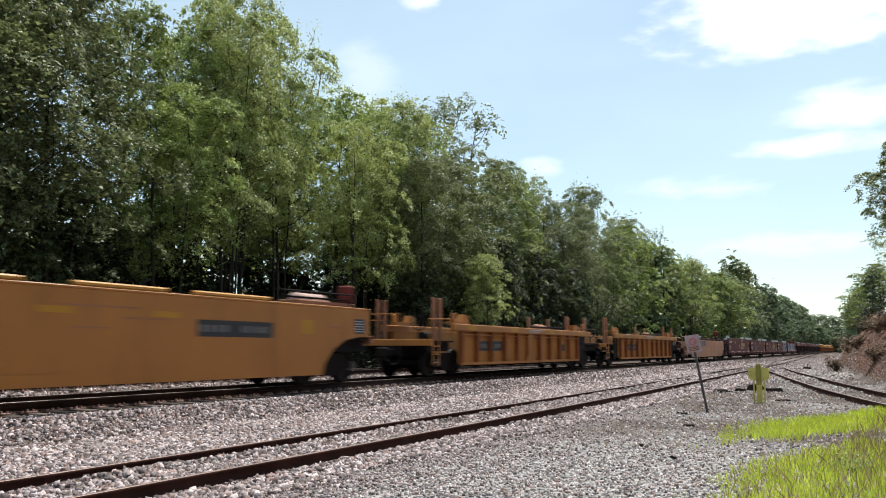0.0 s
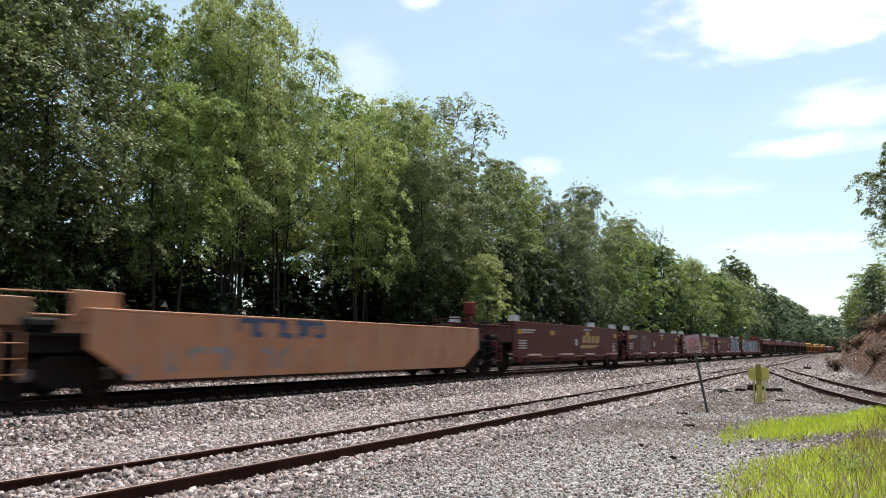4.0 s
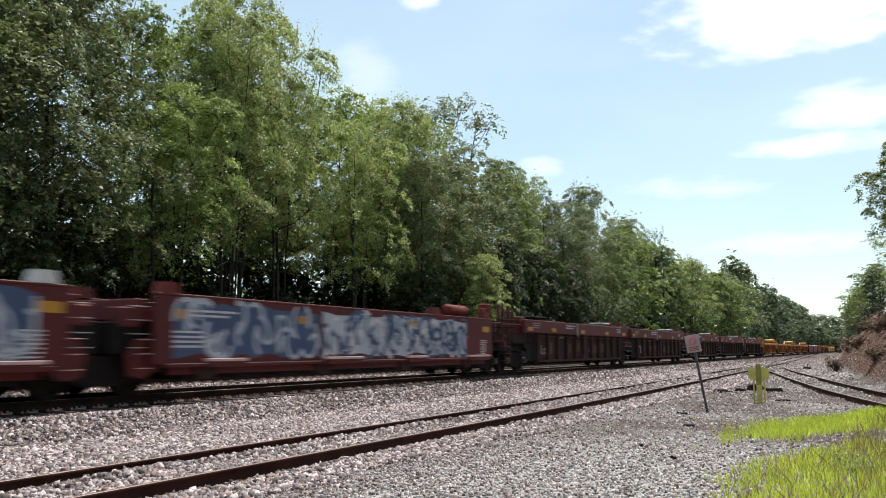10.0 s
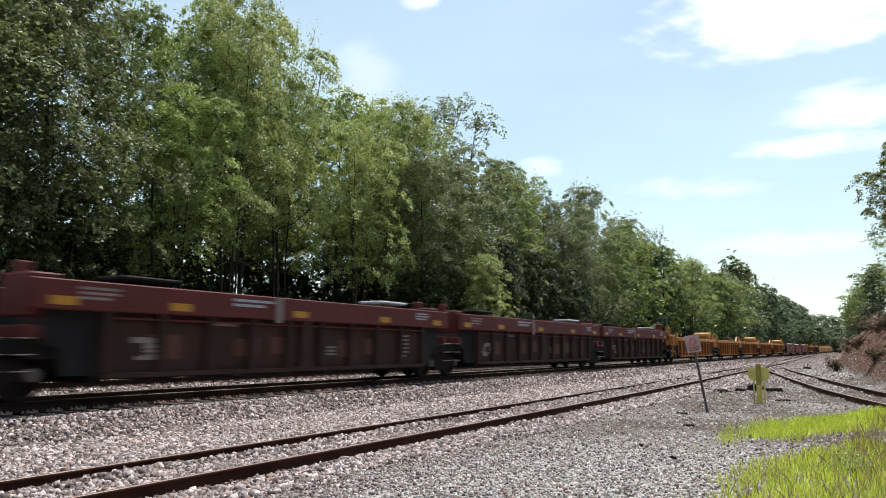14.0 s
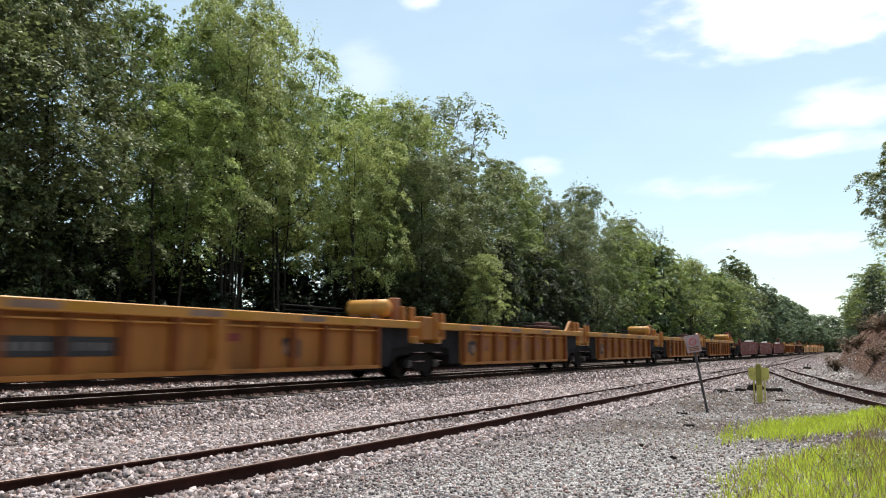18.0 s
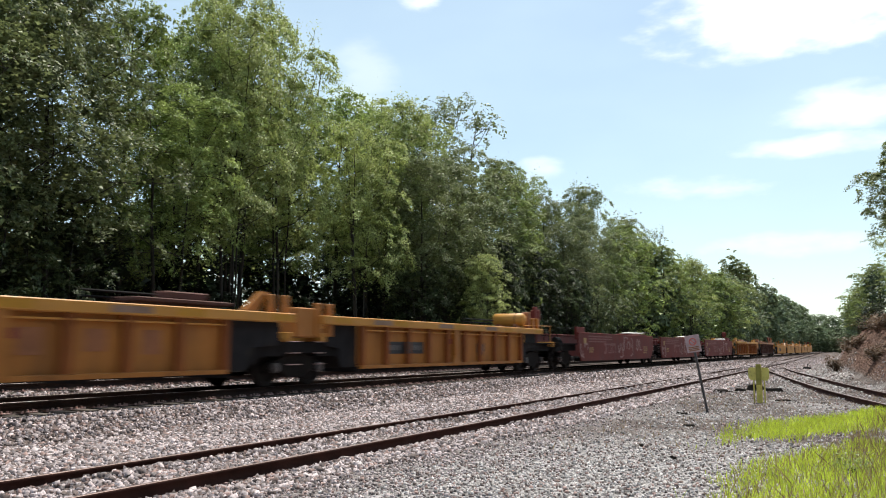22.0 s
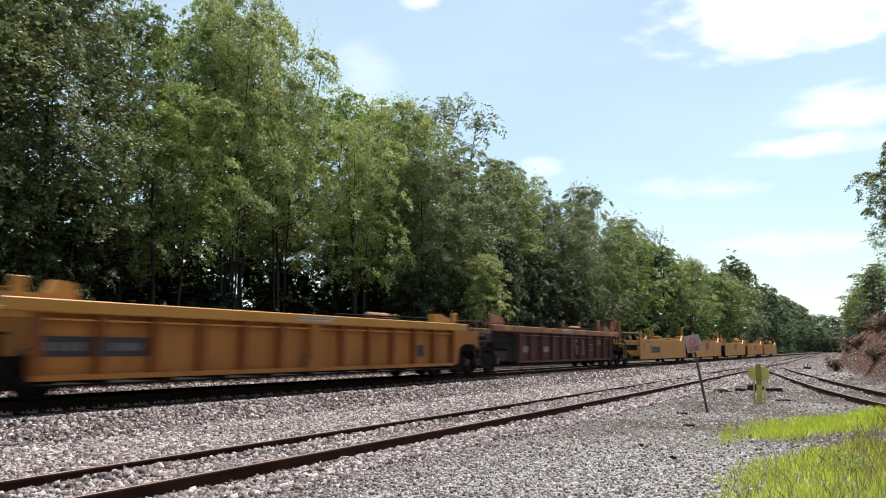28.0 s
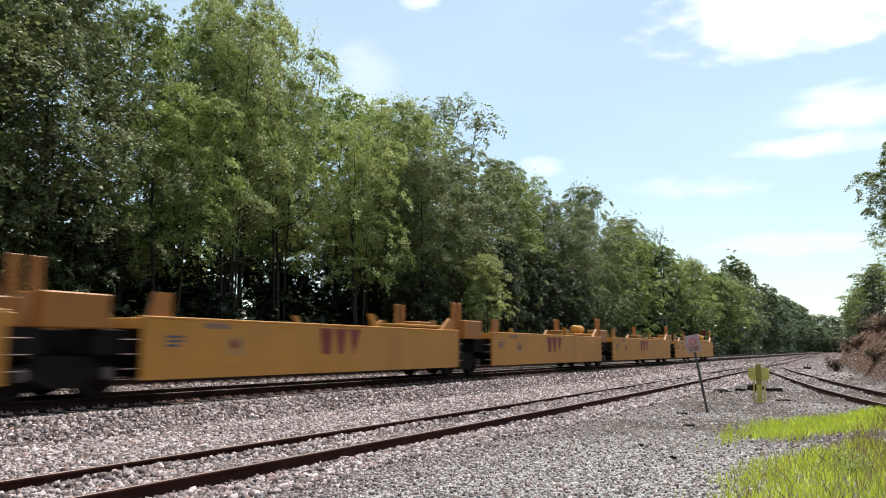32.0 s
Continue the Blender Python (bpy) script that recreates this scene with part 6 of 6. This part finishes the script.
def stones():
    """Loose ballast: angular stones, thinning with distance; one mesh of each colour."""
    rng = np.random.default_rng(3)
    cube = np.array([(a, b, c) for a in (-0.6, 0.6) for b in (-0.6, 0.6) for c in (-0.6, 0.6)])
    quad = np.array([(0, 1, 3, 2), (4, 6, 7, 5), (0, 4, 5, 1), (2, 3, 7, 6), (1, 5, 7, 3)])
    # zones: x0, x1, y0, y1, stones per square metre, half size
    zones = [(-12.6, -9.0, 4.5, 16, 430, 0.030), (-12.6, -9.0, 16, 34, 190, 0.035), (-12.6, -9.4, 34, 60, 60, 0.05),
             (-9.0, -5.9, 3.6, 14, 420, 0.029), (-9.0, -5.6, 14, 30, 160, 0.034), (-9.4, -5.0, 30, 50, 45, 0.05),
             (-5.9, -1.0, 4.0, 12, 330, 0.017), (-5.9, 0.4, 12, 15, 150, 0.019), (-5.9, 0.4, 15, 24, 60, 0.021), (-5.9, 0.6, 24, 45, 20, 0.03), (-8.5, -1.0, 45, 75, 14, 0.055), (-13.0, -9.0, 60, 90, 22, 0.06),
             (-20.5, -15.6, 7, 30, 90, 0.036), (-14.6, -13.5, 6, 30, 70, 0.03), (-13.2, -12.6, 5, 30, 260, 0.028), (-12.8, -8.0, 90, 140, 14, 0.045), (-8.0, -3.0, 75, 125, 14, 0.05), (-9.0, -4.0, 125, 200, 5, 0.06)]
    P, S = [], []
    for x0, x1, y0, y1, dens, s in zones:
        n = int((x1 - x0) * (y1 - y0) * dens)
        P.append(np.stack([rng.uniform(x0, x1, n), rng.uniform(y0, y1, n)], 1))
        S.append(np.full(n, s) * rng.uniform(0.55, 1.45, n))
    P, S = np.concatenate(P), np.concatenate(S)
    ang = np.degrees(np.arctan2(-P[:, 0], P[:, 1]))
    seen = (ang < 60) & (ang > -4)
    P, S = P[seen], S[seen]
    # keep rails clear
    sx = np.interp(P[:, 1], [k[0] for k in SIDING], [k[1] for k in SIDING])
    clear = np.ones(len(P), bool)
    for c in (sx, np.full(len(P), MAIN_X), np.full(len(P), BACK_X)):
        for side in (-1, 1):
            clear &= np.abs(P[:, 0] - c - side * GAUGE / 2) > 0.10
    P, S = P[clear], S[clear]
    n = len(P)
    Z = np.array([ground_z(x, y) for x, y in P])
    c = np.repeat(cube[None], n, 0) * rng.uniform(0.75, 1.25, (n, 8, 1)) + rng.normal(size=(n, 8, 3)) * 0.13
    c *= rng.uniform(0.6, 1.4, (n, 1, 3)) * S[:, None, None]
    # any heading, leaning up to about forty degrees, so that the open underside stays in the bed
    head, lean, way = rng.uniform(0, 6.2832, n), rng.normal(size=n) * 0.3, rng.uniform(0, 6.2832, n)
    q = np.stack([np.cos(head / 2) * np.cos(lean), np.sin(lean) * np.cos(way), np.sin(lean) * np.sin(way), np.sin(head / 2) * np.cos(lean)], 1)
    q /= np.linalg.norm(q, axis=1)[:, None]
    w, x, y, z = q.T
    R = np.stack([1 - 2 * (y * y + z * z), 2 * (x * y - z * w), 2 * (x * z + y * w), 2 * (x * y + z * w), 1 - 2 * (x * x + z * z), 2 * (y * z - x * w), 2 * (x * z - y * w), 2 * (y * z + x * w), 1 - 2 * (x * x + y * y)], 1).reshape(n, 3, 3)
    c = np.einsum("nij,nkj->nki", R, c)
    c += np.concatenate([P, (Z + S * 0.35)[:, None]], 1)[:, None]
    pick = rng.random(n)
    pick[(P[:, 0] + rng.normal(size=n) * 0.7 > -4.6) & (pick < 0.66)] = 2.0
    for lo, hi, m, lab in ((1.5, 2.5, M_STONE_GREY, "fine grey crushed gravel"), (0, 0.70, M_STONE, "loose pinkish grey crushed stone ballast"), (0.70, 0.84, M_STONE_RED, "rust stained ballast stones"), (0.84, 1.01, M_STONE_DARK, "dark grey ballast stones")):
        k = (pick >= lo) & (pick < hi)
        f = (np.arange(k.sum())[:, None, None] * 8 + quad[None]).reshape(-1, 4)
        tagged(new("ballast_stones", soup("ballast_stones", c[k].reshape(-1, 3), f, m)), lab, "ballast", kind="stuff")


stones()


def blades(name, spots, per_m2, h, w, m, label, category, seed, lean=0.35, z_lift=0.0):
    """Upright blades over polygons given as (x0, x1, y0, y1, ragged) strips."""
    rng = np.random.default_rng(seed)
    V = []
    for inside, x0, x1, y0, y1 in spots:
        n = int((x1 - x0) * (y1 - y0) * per_m2)
        x, y = rng.uniform(x0, x1, n), rng.uniform(y0, y1, n)
        keep = np.array([inside(a, b) + 0.55 * noise.noise(Vector((a * 2.1, b * 0.9, 5))) + 0.25 * rng.normal() > 0.1 for a, b in zip(x, y)], bool)
        x, y = x[keep], y[keep]
        V.append(np.stack([x, y, [ground_z(a, b) for a, b in zip(x, y)]], 1))
    P = np.concatenate(V)
    n = len(P)
    a = rng.uniform(0, 6.2832, n)
    hh = h * rng.uniform(0.45, 1.25, n)
    d = np.stack([np.cos(a), np.sin(a), a * 0], 1)
    tip = P + rng.normal(size=(n, 3)) * np.array([1, 1, 0]) * (lean * hh)[:, None] + np.stack([a * 0, a * 0, hh], 1)
    mid = (P * 0.5 + tip * 0.5) + np.array([0, 0, 0.08]) * hh[:, None]
    ww = (w * rng.uniform(0.6, 1.3, n))[:, None]
    v = np.stack([P - d * ww, P + d * ww, mid + d * ww * 0.7, tip, mid - d * ww * 0.7], 1).reshape(-1, 3)
    f = np.arange(n)[:, None] * 5 + np.array([0, 1, 2, 3, 4])
    return tagged(new(name, soup(name, v, f, m)), label, category, kind="stuff")


def strip_a(x, y):
    """The far grass tongue: it widens to the right, away from the gravel lane."""
    lo = np.interp(x, [-2.4, -1.2, 0.2, 4], [14.6, 15.8, 18.4, 25.0])
    hi = np.interp(x, [-2.9, -1.2, 0.2, 4], [17.2, 20.0, 24.4, 32.0])
    return min(y - lo, hi - y, (x + 2.3) * 2) * 0.6


def strip_b(x, y):
    """The near grass, down to the camera's side."""
    hi = np.interp(x, [-2.2, -1.0, -0.2, 1.0, 3], [9.5, 13.4, 15.4, 17.5, 20])
    lo = np.interp(x, [-2.0, -0.5, 0.5], [8.4, 7.0, 5.0])
    return min(hi - y, y - lo, (x + 1.5) * 2) * 0.6


blades("grass", [(strip_a, -3.0, 1.6, 13.5, 28)], 480, 0.15, 0.006, M_GRASS, "bright yellow-green spring grass tufts in gravel", "grass", 8)
blades("grass", [(strip_b, -2.2, 1.2, 6.5, 18)], 430, 0.15, 0.006, M_GRASS, "bright yellow-green grass mixed with dry stalks", "grass", 18)
blades("dry_grass", [(strip_b, -1.6, 1.2, 6.5, 18)], 130, 0.22, 0.004, M_STALK, "dry straw stalks standing among green grass", "grass", 19, 0.4)
blades("dry_weeds", [(lambda x, y: 0.25 - abs(x - (y * 0.012 - 0.05)) * 1.2, -0.8, 1.2, 9.5, 20)], 90, 0.4, 0.0045, M_STALK, "dry brown weed stalks beside the grass", "weeds", 9, 0.25)
blades("dry_brush", [(lambda x, y: 1.0 if ground_z(x, y) > 0.14 and x > -6 else -1.0, -5.0, 4.0, 34, 95)], 60, 0.16, 0.01, M_DRY, "dry brown brush covering the clay bank", "brush", 10, 1.4)
blades("lineside_weeds", [(lambda x, y: 0.12 * math.sin(x * 3 + y * 1.7) - 0.18, -5.0, 1.0, 12, 30)], 50, 0.12, 0.005, M_STALK, "short dry weeds scattered in the gravel", "weeds", 12, 0.5)


def debris(x, y, lx, ly, h, turn, seed):
    rr = random.Random(seed)
    bm = bmesh.new()
    n = 9
    pts = []
    for i in range(n):
        a = 6.2832 * i / n
        pts.append((math.cos(a) * lx * rr.uniform(0.7, 1.1), math.sin(a) * ly * rr.uniform(0.7, 1.1)))
    lo = [bm.verts.new((px, py, -0.02)) for px, py in pts]
    hi = [bm.verts.new((px * 0.75, py * 0.75, h * rr.uniform(0.6, 1.1))) for px, py in pts]
    bm.faces.new(lo[::-1])
    bm.faces.new(hi)
    for i in range(n):
        j = (i + 1) % n
        bm.faces.new((lo[i], lo[j], hi[j], hi[i]))
    ob = new("timber_scrap", mesh_of("timber_scrap", bm, M_SCRAP))
    ob.matrix_basis = pose(x, y, ground_z(x, y), 0, 0, turn)
    return tagged(ob, "dark broken timber scrap lying in the gravel", "debris", "scrap in the gravel")


def lineside_scrap():
    for i, (x, y, lx, ly, h, t) in enumerate([(-5.0, 31.5, 0.3, 0.16, 0.12, 10), (-4.5, 33.0, 0.3, 0.2, 0.12, 30), (-4.1, 33.9, 0.4, 0.22, 0.24, -20), (-3.3, 33.0, 0.42, 0.22, 0.13, 15),
                                               (-4.9, 32.2, 0.3, 0.12, 0.06, 40), (-4.2, 20.6, 0.22, 0.06, 0.05, -30), (-2.5, 27.0, 0.3, 0.05, 0.05, 5), (-1.3, 26.6, 0.2, 0.05, 0.04, 0),
                                               (-3.4, 13.4, 0.06, 0.05, 0.05, 0), (-3.4, 17.3, 0.16, 0.1, 0.04, 0), (-2.6, 12.0, 0.07, 0.05, 0.05, 0), (-10.9, 28.3, 0.12, 0.05, 0.08, 20)]):
        debris(x, y, lx, ly, h, t, i)


lineside_scrap()


def switch_stand():
    ob = tagged(new("switch_stand"), "low dark switch stand with rods beside the branch rails", "switch stand")
    x, y = -4.55, 70.0
    ob.matrix_basis = pose(x, y, ground_z(x, y))
    bm = bmesh.new()
    box(bm, -0.28, 0.28, -0.25, 0.25, 0, 0.22, 0.05)
    part("housing", bm, M_BLACK, ob)
    bm = bmesh.new()
    tube(bm, [(0, 0, 0.2), (0.1, 0, 0.5)], 0.03, 6)
    part("lever", bm, M_TRUCK, ob)
    bm = bmesh.new()
    tube(bm, [(-0.28, 0, 0.06), (-2.4, 0.2, 0.05)], 0.022, 6)
    part("throw_rod", bm, M_TRUCK, ob)


switch_stand()

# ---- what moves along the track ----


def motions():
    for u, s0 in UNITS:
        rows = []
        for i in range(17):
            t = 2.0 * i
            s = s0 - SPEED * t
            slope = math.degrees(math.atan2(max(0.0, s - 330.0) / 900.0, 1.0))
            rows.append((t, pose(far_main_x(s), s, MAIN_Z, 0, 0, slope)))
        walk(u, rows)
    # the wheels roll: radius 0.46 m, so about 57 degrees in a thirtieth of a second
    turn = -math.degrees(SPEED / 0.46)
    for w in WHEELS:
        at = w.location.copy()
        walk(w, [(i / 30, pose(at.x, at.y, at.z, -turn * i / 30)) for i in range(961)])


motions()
